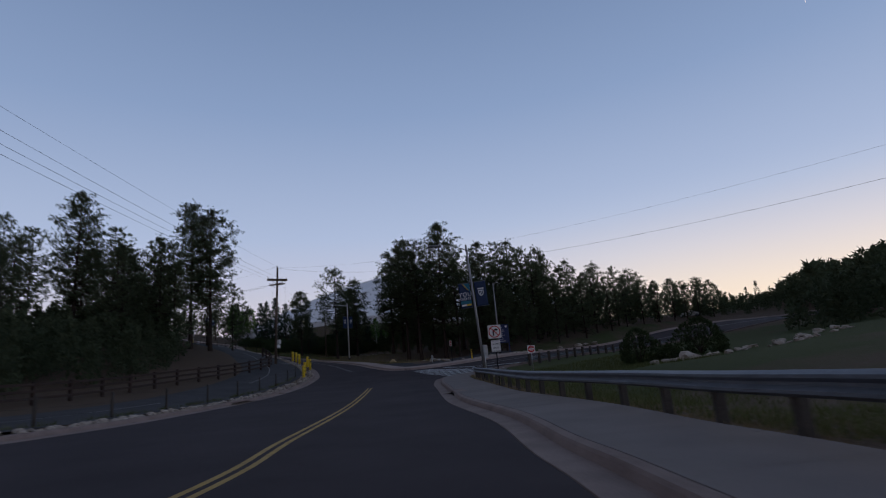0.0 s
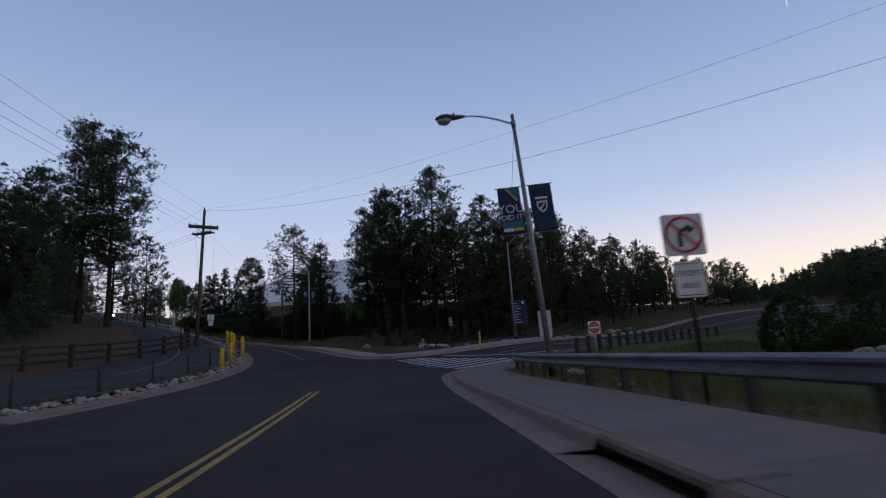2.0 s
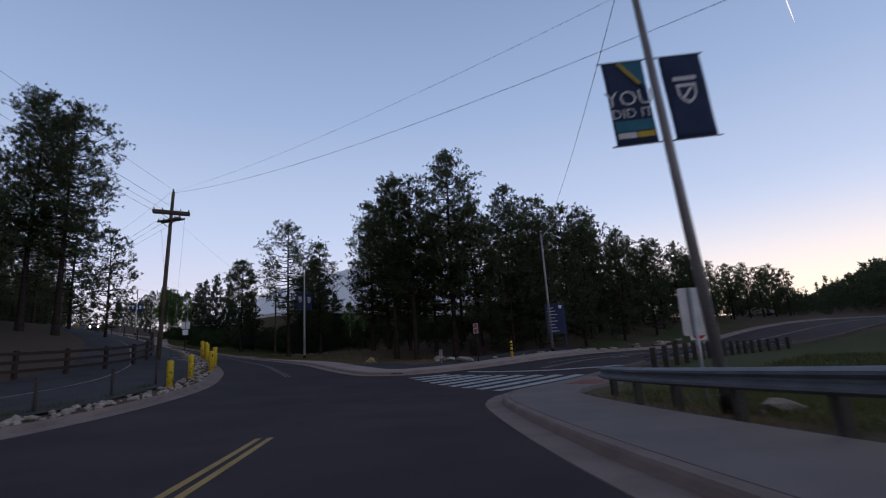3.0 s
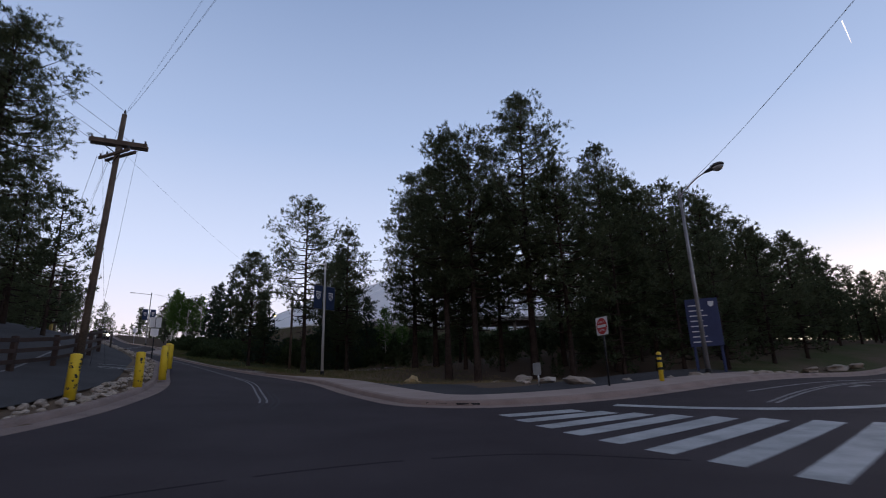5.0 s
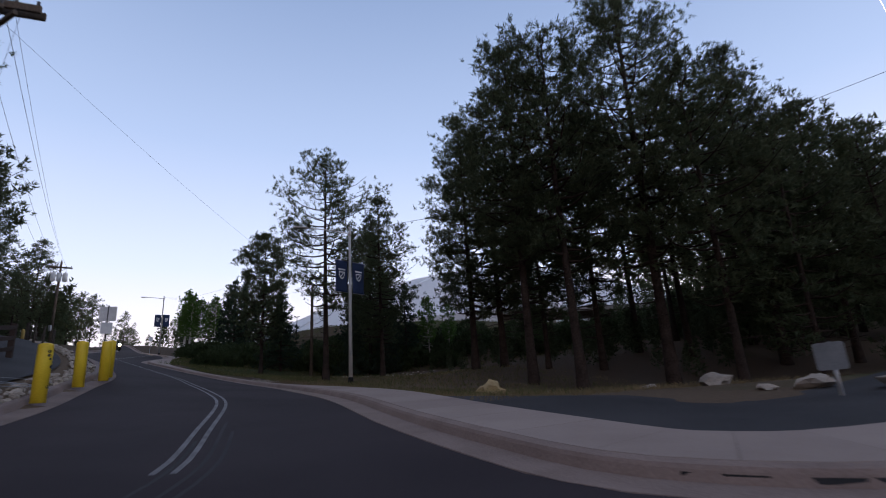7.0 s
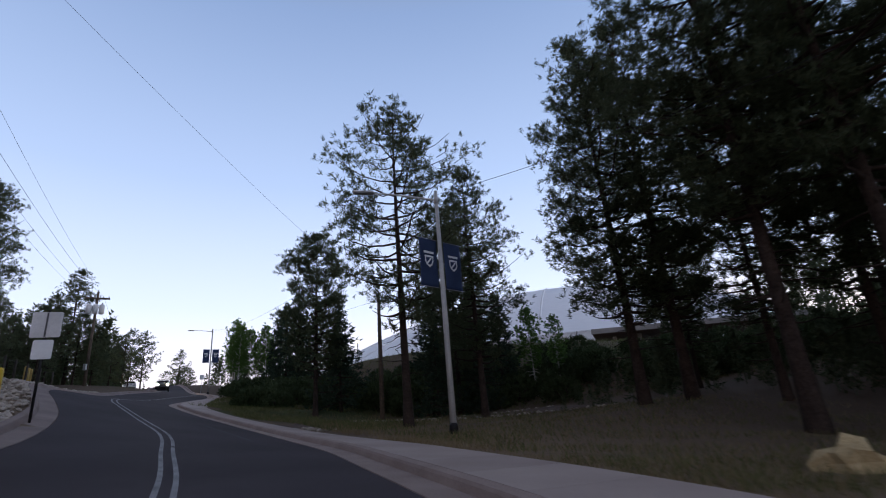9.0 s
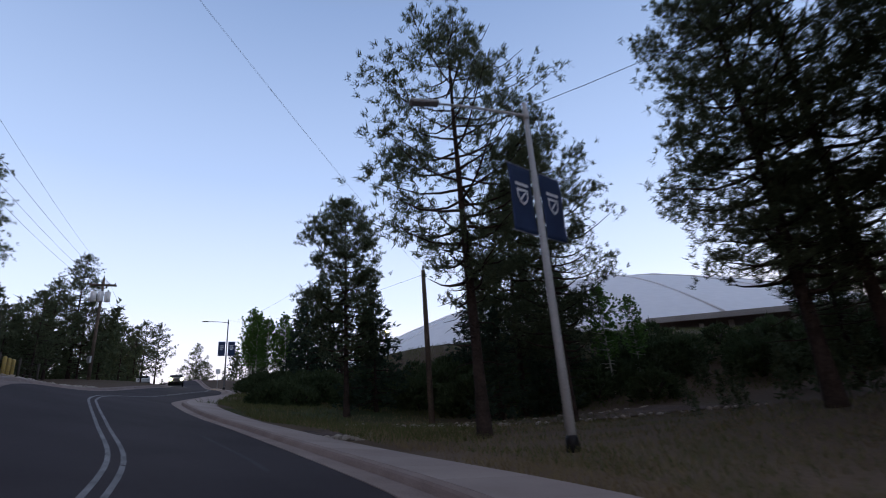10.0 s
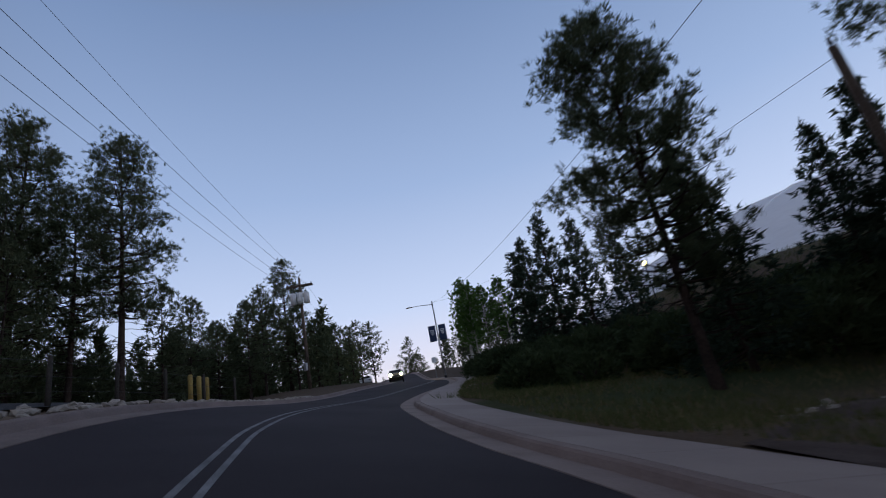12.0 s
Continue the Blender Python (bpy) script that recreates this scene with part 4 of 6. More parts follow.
for s, x, y, h in ((0, -25.7, 86.6, 6.6), (1, -37.0, 101.5, 9.0), (0, -34.6, 100.4, 7.4), (0, -39.6, 103.6, 8.2), (1, -41.8, 106, 8.4), (0, -31.8, 99, 5.4), (0, -19.0, 84.0, 4.6), (0, -17.2, 86.2, 5.0), (1, -18.6, 92.0, 7.8), (1, -16.4, 90.0, 6.8), (0, -20.6, 93.4, 7.8), (0, -22.2, 94.4, 6.8)):
    tree("spruce_tree", SPRUCES[s], "dark spruce with drooping tiered boughs", "tree", x, y, int(x * 51) % 360, h / (8.0, 10.0)[s], "spruces by the verge")
for s, x, y, h in ((0, -48.6, 107.6, 8.4), (1, -47.4, 107.0, 7.6), (0, -49.8, 109.6, 8.2), (1, -45.8, 106.4, 7.0), (0, -50.6, 111.6, 7.6), (1, -44.4, 107.4, 7.4), (1, -14.4, 89.5, 5.5), (0, -13.0, 91.0, 4.6)):
    tree("aspen_tree", ASPENS[s], "slim aspen with pale trunk and fresh green leaves", "tree", x, y, int(x * 51) % 360, h / (8.5, 7.5)[s], "aspens by the pavement")
# pines across the road
ROADSIDE_PINES = ((7, -30.2, 60.8, 18.6), (7, -32.4, 60.2, 19), (4, -34.5, 57, 13), (5, -31.5, 55, 10.4), (6, -41, 51.6, 18.2), (4, -38.5, 56, 12.5), (2, -37, 60.5, 14), (4, -35, 50, 11.5), (2, -43.5, 56, 14), (4, -44, 47, 12), (1, -50, 52, 15), (2, -47, 42, 12), (5, -29.2, 64.8, 9), (4, -33.5, 66.5, 11), (0, -52, 58, 15), (2, -46, 36, 13),)
UPPER_PINES = ((4, -41, 42, 10.5), (1, -44, 30, 13), (5, -38, 34, 8), (2, -43, 22, 12), (3, -48, 14, 13), (7, -47.9, 80.4, 13.5), (7, -53.2, 77.7, 16.3), (8, -51.4, 79.6, 11.5), (4, -50.6, 76.6, 10.5), (5, -46.6, 76.0, 6.5), (4, -54.5, 80.5, 8.0), (5, -51.9, 84.0, 6.9), (5, -54.9, 87.0, 6.9), (5, -56.6, 92.0, 7.1), (5, -57.6, 90.3, 5.8), (1, -47, 70, 14), (2, -50, 66, 13), (3, -44, 62, 15.5), (4, -40, 66, 11), (11, -63.5, 100.5, 12.7), (4, -59.8, 95.4, 8.9),)
FAR_PINES = ((5, -63.3, 96.3, 8.0), (5, -62.0, 100.2, 7.4), (5, -64.5, 94.3, 6.6), (5, -63.5, 103.6, 6.6), (4, -67.6, 107.3, 7.8), (5, -66.4, 108.7, 6.8), (5, -68.9, 113.0, 7.0), (5, -72.0, 112.0, 7.6), (4, -77.5, 122.5, 9.4), (4, -80.0, 127.5, 9.4), (4, -89, 131, 8.6), (5, -95, 137.5, 8.4), (2, -66, 92, 7.6), (2, -72, 98, 8.2), (4, -78, 107, 8.4), (4, -84, 115, 8.6))
for i, x, y, h in ROADSIDE_PINES + UPPER_PINES + FAR_PINES:
    pine(i, x, y, h, (i * 61 + int(-x * 37)) % 360, group=G_WEST)
# far end of the road
for i, x, y, h in ((4, -64, 131, 9), (5, -68, 136, 8), (2, -61, 134, 10), (4, -94, 152, 9), (5, -102, 163, 8), (5, -82, 152, 6.5), (5, -78, 151, 7), (4, -57, 126, 9), (5, -53, 121, 8), (4, -60, 142, 10), (5, -98, 160, 7), (5, -112, 168, 7)):
    pine(i, x, y, h, (i * 61 + int(-x * 37)) % 360)


def far_woods(name, label, spots, seed, blades=34, h=(7.0, 12.0), leaf=0.12, tall=None):
    """Many far conifers in one mesh: trunks and ragged crowns."""
    rng = np.random.default_rng(seed)
    vs, fs, base = [], [], 0
    for x, y in spots:
        z, hh = height(x, y), rng.uniform(*h) * (tall(x, y) if tall else 1.0)
        n = blades
        u = rng.uniform(0.08, 1.0, n)
        r = hh * 0.2 * np.maximum(0.08, 1 - u ** 1.6) * rng.uniform(0.2, 1.0, n)
        a = rng.uniform(0, 6.28, n)
        p = np.column_stack([x + r * np.cos(a), y + r * np.sin(a), z + hh * u])
        v, f = tufts(rng, p, np.column_stack([np.cos(a), np.sin(a), np.full(n, 0.5)]), 3, hh * leaf, hh * leaf * 0.22)
        vs.append(v)
        fs.append(f + base)
        base += len(v)
        w = 0.012 * hh
        tv = np.array([(x - w, y - w, z - 0.5), (x + w, y - w, z - 0.5), (x, y + w, z - 0.5), (x, y, z + hh * 0.95)])
        vs.append(tv)
        fs.append(np.array([(0, 1, 3)]) + base)
        base += 4
    V = np.vstack(vs)
    faces = []
    for f in fs:
        faces += f.tolist()
    return tagged(new(name, mesh_of(name, V, faces, NEEDLES)), label, "forest", kind="stuff")


rng = np.random.default_rng(23)
sp = []
while len(sp) < 190:
    x, y = rng.uniform(-175, -62), rng.uniform(118, 235)
    if min(gap_to(np.array([x]), np.array([y]), WEST)[0], gap_to(np.array([x]), np.array([y]), NORTH)[0]) > 6.5 and not inside(np.array([x]), np.array([y]), PAVED)[0]:
        sp.append((x, y))
s = WEST.near(-57, 106)
while s < WEST.near(-104, 150):
    sp.append(tuple(WEST.at(s, -rng.uniform(5.5, 8.0))))
    sp.append(tuple(WEST.at(s + 1.5, -rng.uniform(9.0, 15.0))))
    s += rng.uniform(2.0, 3.6)
far_woods("far_end_woods", "dark pines closing the view at the end of the road", sp, 13, 70, (5.0, 8.5), 0.08)
rng = np.random.default_rng(19)
sp = []
while len(sp) < 220:
    x, y = WEST.at(rng.uniform(WEST.near(-28, 70), WEST.near(-66, 121)), -rng.uniform(10.5, 30))
    sp.append((x, y))
while len(sp) < 520:
    x, y = rng.uniform(-48, -23.5), rng.uniform(12, 60)
    if gap_to(np.array([x]), np.array([y]), WEST)[0] > 13.5:
        sp.append((x, y))
for _ in range(90):
    sp.append(tuple(WEST.at(rng.uniform(WEST.near(-36, 77), WEST.near(-50, 97)), -rng.uniform(12, 24))))
far_woods("understory", "low dark young pines under the trees across the road", sp, 9, 95, (2.2, 5.2), 0.085)
rng = np.random.default_rng(8)
sp = []
while len(sp) < 2100:
    x, y = rng.uniform(42, 205), rng.uniform(30, 235)
    if x - 2 > (0.47 if y > 135 else 0.60) * (y + 3.5) and gap_to(np.array([x]), np.array([y]), EAST)[0] > 9:
        sp.append((x, y))
far_woods("hill_forest", "dark pine woods on the hill beyond the side road", sp, 5, 36, (6.0, 10.0), 0.15, lambda x, y: min(0.95 if y > 70 else 0.75, max(0.38, 0.38 + 4.6 * ((x - 2) / (y + 3.5) - 0.54))))
sp = []
while len(sp) < 500:
    s, o = rng.uniform(WEST.near(-9.2, 20), WEST.length), 11 + 64 * rng.uniform(0, 1) ** 1.5
    x, y = WEST.at(s, -o)
    if gap_to(np.array([x]), np.array([y]), WEST)[0] > 10.5 and (y < 55) <= (o > 17):
        sp.append((x, y))
far_woods("west_woods", "dark pine woods behind the path", sp, 6, 80, (2.6, 5.6), 0.085)
sp = [(rng.uniform(2, 75), rng.uniform(76, 130)) for _ in range(270)]
low = [(rng.uniform(-13, 9), rng.uniform(78, 92)) for _ in range(85)]
low += [tuple(NORTH.at(rng.uniform(NORTH.near(98, 131), NORTH.near(56, 102)), rng.uniform(5, 24))) for _ in range(110)]
low += [tuple(NORTH.at(rng.uniform(NORTH.near(58, 104), NORTH.near(9, 62)), rng.uniform(12, 25))) for _ in range(150)]
sp = [p for p in sp if gap_to(np.array([p[0]]), np.array([p[1]]), NORTH)[0] > 8 and p[1] > 58 + 0.76 * p[0] and math.hypot(p[0] + 1.5, p[1] - 179) > 62 and p[1] > 74 + max(0, 8 - p[0]) * 0.6]
far_woods("grove_woods", "dark young pines deeper in the grove", sp, 7, 95, (3.5, 8.0), 0.065)
far_woods("grove_undergrowth", "low dark young pines and brush under the grove", low, 17, 90, (1.6, 3.8), 0.10, lambda x, y: 0.45 if x < -9.5 else 0.66 if x < 3 else 1.0)


# ---- street furniture ----
def facing(x, y, yaw, z=None):
    """A pose at a place; its -y side turned by yaw."""
    return pose(x, y, height(x, y) if z is None else z, 0, 0, yaw)


def lamp_post(x, y, h, arm_way, arm_len, label, material=DULL_STEEL, lean=(0, 0), led=False):
    """A street lamp. led: a slim straight arm with a flat head; else a curved arm with a bulbous cobra head."""
    ob = thing("street_lamp", label, "street lamp", pose(x, y, height(x, y) - 0.02, lean[0], lean[1], 0), "street lamps")
    part("base", tube([(0, 0, 0), (0, 0, 0.28), (0, 0, 0.34)], [0.145, 0.135, 0.11], IRON, 12, "base"), ob, "dark base cover")
    part("pole", tube([(0, 0, 0.3), (0, 0, h * 0.5), (0, 0, h)], [0.105, 0.085, 0.06], material, 12, "pole"), ob)
    part("pole_cap", tube([(0, 0, h), (0, 0, h + 0.03), (0, 0, h + 0.05)], [0.066, 0.066, 0.03], material, 10, "pole_cap"), ob)
    w = Vector((arm_way[0], arm_way[1], 0)).normalized()
    rise = 0.18 if led else 0.55
    pts = [w * (arm_len * i / 8) + Vector((0, 0, h - 0.34 + rise * math.sin(i / 8 * 1.55))) for i in range(9)]
    part("arm", tube(pts, [0.038 - 0.010 * i / 8 for i in range(9)], material, 8, "arm"), ob)
    part("clamp", tube([(0, 0, h - 0.46), (0, 0, h - 0.22)], 0.085, material, 10, "clamp"), ob)
    rot = Matrix.Translation(pts[-1]) @ Matrix.Rotation(math.atan2(w.y, w.x), 4, "Z")
    if led:
        head = part("head", box(0.72, 0.26, 0.075, material, 0.025, "head", (0.30, 0, 0.01)), ob, "flat pale lamp head", rot)
        part("lens", box(0.42, 0.2, 0.012, LENS, 0.003, "lens", (0.38, 0, -0.034)), head, "unlit lamp lens")
        for k in range(5):
            part("cooling_fin", box(0.012, 0.22, 0.03, material, 0.003, "cooling_fin", (0.12 + 0.09 * k, 0, 0.058)), head)
        return ob
    neck = part("neck", tube([(-0.06, 0, 0.0), (0.10, 0, 0.01), (0.30, 0, 0.015), (0.42, 0, 0.02)], [0.045, 0.075, 0.10, 0.12], LAMP_HEAD, 10, "neck"), ob, "dark lamp neck", rot)
    bm = bmesh.new()
    bmesh.ops.create_uvsphere(bm, u_segments=16, v_segments=10, radius=1)
    for q in bm.verts:
        taper = 0.55 + 0.45 * max(0.0, min(1.0, (q.co.x + 1) / 0.9))
        q.co = Vector((0.62 + 0.40 * q.co.x, 0.21 * q.co.y * taper, 0.03 + 0.15 * q.co.z * taper * (1.0 if q.co.z > 0 else 0.55)))
    head = part("head", from_bm("head", bm, LAMP_HEAD, True), ob, "dark cobra-head lamp casing", rot)
    bm = bmesh.new()
    bmesh.ops.create_uvsphere(bm, u_segments=14, v_segments=8, radius=1)
    for q in bm.verts:
        q.co = Vector((0.70 + 0.27 * q.co.x, 0.18 * q.co.y, -0.03 + 0.19 * min(0.0, q.co.z) + 0.01 * q.co.z))
    part("lens", from_bm("lens", bm, LENS, True), head, "unlit bowl-shaped lamp lens")
    part("photocell", tube([(0.34, 0, 0.10), (0.34, 0, 0.17), (0.34, 0, 0.20)], [0.035, 0.035, 0.015], LAMP_HEAD, 8, "photocell"), neck, "small photocell")
    return ob


def cloth(w, h, material, seed):
    """A hanging banner with soft folds, 4 mm thick; its face towards -y."""
    n, m = 8, 14
    v, f = [], []
    for side in (-0.002, 0.002):
        for j in range(m + 1):
            for i in range(n + 1):
                u, t = i / n, j / m
                y = side + 0.025 * math.sin(3.1 * u + 2.2 * t + seed) * math.sin(math.pi * t)
                v.append((w * (u - 0.5), y, -h * t))
    k = (n + 1) * (m + 1)
    for j in range(m):
        for i in range(n):
            a = j * (n + 1) + i
            f.append((a, a + n + 1, a + n + 2, a + 1))
            f.append((a + k, a + k + 1, a + k + n + 2, a + k + n + 1))
    rim = [i for i in range(n + 1)] + [(j + 1) * (n + 1) + n for j in range(m)] + [m * (n + 1) + n - 1 - i for i in range(n)] + [(m - 1 - j) * (n + 1) for j in range(m)]
    for a, b in zip(rim, rim[1:] + rim[:1]):
        f.append((a, b, b + k, a + k))
    return mesh_of("cloth", v, f, material, True)


SHIELD = [(0, -0.24), (0.11, -0.16), (0.17, -0.04), (0.18, 0.16), (-0.18, 0.16), (-0.17, -0.04), (-0.11, -0.16)]


def banner(x, y, z, yaw, side, design, lean=0.0, w=0.78, h=1.7):
    """One banner on two rods beside a lamp pole; side -1 or 1."""
    word = "navy and teal congratulation banner hanging from a lamp pole" if design == "you" else "navy banner with a white shield emblem on a lamp pole"
    ob = thing("banner", word, "banner", pose(x, y, z, 0, lean, yaw), "banners on the lamp poles")
    cx = side * (0.16 + w / 2)
    for dz, nm in ((0.0, "upper_rod"), (-h, "lower_rod")):
        part(nm, tube([(side * 0.06, 0, dz), (side * (0.24 + w), 0, dz)], 0.014, STEEL, 6, nm), ob, "thin steel rod")
    c = part("cloth", cloth(w, h, NAVY, side * 2.0), ob, "", Matrix.Translation((cx, 0, 0)))
    for back in (0, 1):
        turn = Matrix.Translation((0, 0.028 if back else -0.028, 0)) @ Matrix.Rotation(math.pi * back, 4, "Z")
        if design == "you":
            if back == 0:
                part("sweep", plate([(-0.05, -0.04), (0.36, -0.04), (0.36, -0.62), (0.24, -0.44)], 0.002, TEAL, "sweep"), c, "teal painted sweep", turn)
                part("stripe", plate([(-0.12, -0.04), (-0.05, -0.04), (0.3, -0.52), (0.22, -0.5)], 0.003, GOLD, "stripe"), c, "gold stripe", turn)
                part("lower_field", plate([(-0.36, -1.22), (0.36, -1.22), (0.36, -1.44), (-0.36, -1.44)], 0.002, TEAL, "lower_field"), c, "teal lower field", turn)
                part("foot_bar", plate([(-0.34, -1.46), (0.0, -1.46), (0.0, -1.57), (-0.34, -1.57)], 0.002, PRINT, "foot_bar"), c, "white bar of small print", turn)
                part("gold_bar", plate([(0.02, -1.46), (0.34, -1.46), (0.34, -1.57), (0.02, -1.57)], 0.002, GOLD, "gold_bar"), c, "gold bar of small print", turn)
                for text, size, tz in (("YOU", 0.43, -0.92), ("DID IT", 0.27, -1.17)):
                    part("lettering", lettering(text, size, PRINT), c, "white letters", turn @ pose(0, -0.004, tz, 90, 0, 0))
        else:
            part("emblem", plate([(a * 1.05, b * 1.05 - 0.78) for a, b in SHIELD], 0.003, PRINT, "emblem"), c, "white shield emblem", turn)
            part("emblem_field", plate([(a * 0.78, b * 0.7 - 0.79) for a, b in SHIELD], 0.002, NAVY, "emblem_field"), c, "", turn @ Matrix.Translation((0, -0.003, 0)))
            part("emblem_stroke", plate([(-0.12, -0.9), (-0.05, -0.9), (0.12, -0.70), (0.05, -0.70)], 0.002, PRINT, "emblem_stroke"), c, "", turn @ Matrix.Translation((0, -0.006, 0)))
            part("name_bar", plate([(-0.22, -0.46), (0.22, -0.46), (0.22, -0.54), (-0.22, -0.54)], 0.002, PRINT, "name_bar"), c, "white bar of small print", turn)
    return ob


LAMPS = [(2.85, 32.4, 9.2, (-1, 0.05), 1.75, "tall steel street lamp with a curved arm above the guardrail", DULL_STEEL, (0, -3.3)),
         (5.6, 62.0, 8.9, (0.45, -1), 1.7, "weathered street lamp at the edge of the grove", DULL_STEEL),
         (-15.75, 73.6, 8.3, (-1, -0.55), 2.3, "pale street lamp beside the pavement", PALE_POLE, (0, 0), True),
         (-57.6, 115.3, 8.4, (-1, -0.6), 2.3, "far street lamp with banners beside the aspens", DULL_STEEL, (0, 0), True)]
for args in LAMPS:
    lamp_post(*args)
for (x, y, h, *_), yaw, z, first in ((LAMPS[0], 0, 6.5, "you"), (LAMPS[2], 56, 6.35, "shield"), (LAMPS[3], 38, 5.7, "shield")):
    zz = height(x, y) + z
    lean = -3.3 if first == "you" else 0.0
    x += z * math.tan(radians(lean))
    banner(x, y, zz, yaw, -1, first, lean)
    banner(x, y, zz, yaw, 1, "shield", lean)


def cable(a, b, sag, r, label, n=14):
    a, b = Vector(a), Vector(b)
    pts = [a.lerp(b, i / n) - Vector((0, 0, sag * 4 * (i / n) * (1 - i / n))) for i in range(n + 1)]
    return tagged(new("overhead_wire", tube(pts, r, WIRE, 5, "overhead_wire")), label, "wire")


def top(i, dz=-0.15):
    x, y, h = LAMPS[i][:3]
    x -= 0.5 if i == 0 else 0
    return (x, y, height(x, y) + h + dz)


cable(top(0, -0.4), top(1), 0.7, 0.0080, "thin feed wire between two street lamps")
cable(top(1), top(2), 0.9, 0.0080, "thin feed wire from the grove lamp to the verge lamp")
cable(top(2), top(3), 1.3, 0.0080, "thin feed wire running on along the verge")


# ---- utility poles ----
def utility_pole(x, y, h, arms, yaw, label, lean=(0, 0), r=0.155):
    ob = thing("utility_pole", label, "utility pole", pose(x, y, height(x, y) - 0.1, lean[0], lean[1], 0))
    part("pole", tube([(0, 0, 0), (0, 0, h * 0.5), (0, 0, h)], [r, r * 0.86, r * 0.66], POLE_WOOD, 12, "pole"), ob)
    for z, ang, w, tall in arms:
        for off in (-0.15, 0.15):
            m = Matrix.Translation((0, 0, z)) @ Matrix.Rotation(radians(yaw + ang), 4, "Z") @ Matrix.Translation((0, off, 0))
            arm = part("crossarm", box(w, 0.10, tall, POLE_WOOD, 0.008, "crossarm"), ob, "", m)
            if off < 0:
                for k in (-0.46, -0.24, 0.24, 0.46):
                    pin = tube([(0, 0, 0.055), (0, 0, 0.10), (0, 0, 0.13), (0, 0, 0.17), (0, 0, 0.20)], [0.015, 0.05, 0.03, 0.05, 0.02], LAMP_HEAD, 8, "insulator")
                    part("insulator", pin, arm, "dark ceramic insulator", Matrix.Translation((k * w, 0, tall / 2 - 0.055)))
        for k in (-0.3, 0.3):
            m = Matrix.Translation((0, 0, z)) @ Matrix.Rotation(radians(yaw + ang), 4, "Z")
            part("brace", tube([m @ Vector((k * w, -0.21, -tall / 2)), m @ Vector((0.05 if k > 0 else -0.05, -0.19, -tall / 2 - 0.42))], 0.022, IRON, 6, "brace"), ob, "thin iron brace")
    part("cap", tube([(0, 0, h), (0, 0, h + 0.12), (0, 0, h + 0.24)], [0.02, 0.05, 0.02], LAMP_HEAD, 8, "cap"), ob, "top insulator")
    return ob


AX, AY = -20.3, 57.4
AZ = height(AX, AY) - 0.1
utility_pole(AX - 0.4, AY, 11.5, ((10.0, 22, 2.3, 0.22), (9.45, -24, 2.1, 0.13)), 4, "tall weathered wooden utility pole with doubled crossarms", (0, 2.0))
BX, BY = -58.6, 98.6
BZ = height(BX, BY) - 0.1
far_pole = utility_pole(BX, BY, 9.6, ((8.9, 0, 2.2, 0.12),), 40, "wooden utility pole with a transformer beside the woods")
for k in (-0.56, 0.0, 0.56):
    m = Matrix.Rotation(radians(40), 4, "Z") @ Matrix.Translation((k, -0.42, 0))
    can = part("transformer", tube([(0, 0, 7.15), (0, 0, 7.2), (0, 0, 8.1), (0, 0, 8.18)], [0.12, 0.25, 0.25, 0.12], SIGN_WHITE, 12, "transformer"), far_pole, "pale grey transformer can", m)
    part("bushing", tube([(0, 0, 8.16), (0, 0, 8.26), (0, 0, 8.36)], [0.04, 0.06, 0.02], LAMP_HEAD, 8, "bushing"), can, "dark ceramic bushing")
part("bracket", box(1.5, 0.12, 0.1, IRON, 0.01, "bracket"), far_pole, "iron transformer bracket", Matrix.Rotation(radians(40), 4, "Z") @ Matrix.Translation((0, -0.16, 7.9)))
part("meter_box", box(0.32, 0.2, 0.6, SIGN_BACK, 0.02, "meter_box", (0, -0.22, 1.9)), far_pole, "pale metal box")
CX, CY = -91.5, 134
utility_pole(CX, CY, 9.5, ((8.8, 0, 2.0, 0.12),), 40, "far wooden utility pole")
utility_pole(-14.2, -2.0, 11.6, ((10.5, 0, 2.4, 0.12),), 4, "wooden utility pole behind the bend of the path")
utility_pole(50, -12, 11.0, (), 0, "wooden service pole on the far bank")
utility_pole(-21.8, 83.2, 6.7, (), 0, "short dark wooden pole without crossarms", (0, 0), 0.13)
for k, z in ((-1.15, 10.65), (-0.4, 10.65), (0.5, 10.65)):
    cable((-14.2 + k, -2.0, height(-14.2, -2) + z), (AX + k * 0.9, AY, AZ + z - 0.5), 0.55, 0.0082, "power line along the road")
    c, s = math.cos(radians(40)), math.sin(radians(40))
    cable((AX + k * 0.9, AY, AZ + z - 1.1), (BX + k * c, BY + k * s, BZ + 9.1), 0.8, 0.0082, "power line rising along the road")
    cable((BX + k * c, BY + k * s, BZ + 9.1), (CX + k * c, CY + k * s, height(CX, CY) + 8.9), 0.6, 0.0082, "power line to the far pole")
cable((-14.2, -2.0, height(-14.2, -2) + 11.8), (AX, AY, AZ + 11.7), 0.5, 0.0066, "top power line along the road")
cable((AX, AY, AZ + 11.7), (BX, BY, BZ + 10.2), 0.7, 0.0066, "top power line along the road")
cable((AX, AY, AZ + 11.5), (50, -12, height(50, -12) + 10.9), 5.6, 0.0068, "slack service wire crossing over the road", 40)
cable((AX, AY, AZ + 11.6), (50, -12, height(50, -12) + 11.0), 4.3, 0.0042, "thin slack wire crossing over the road", 40)
cable((AX, AY, AZ + 9.8), (-21.8, 83.2, height(-21.8, 83.2) + 6.5), 0.4, 0.0042, "service wire to the short pole")
cable((-21.8, 83.2, height(-21.8, 83.2) + 6.4), top(3), 0.8, 0.0060, "service wire along the verge")
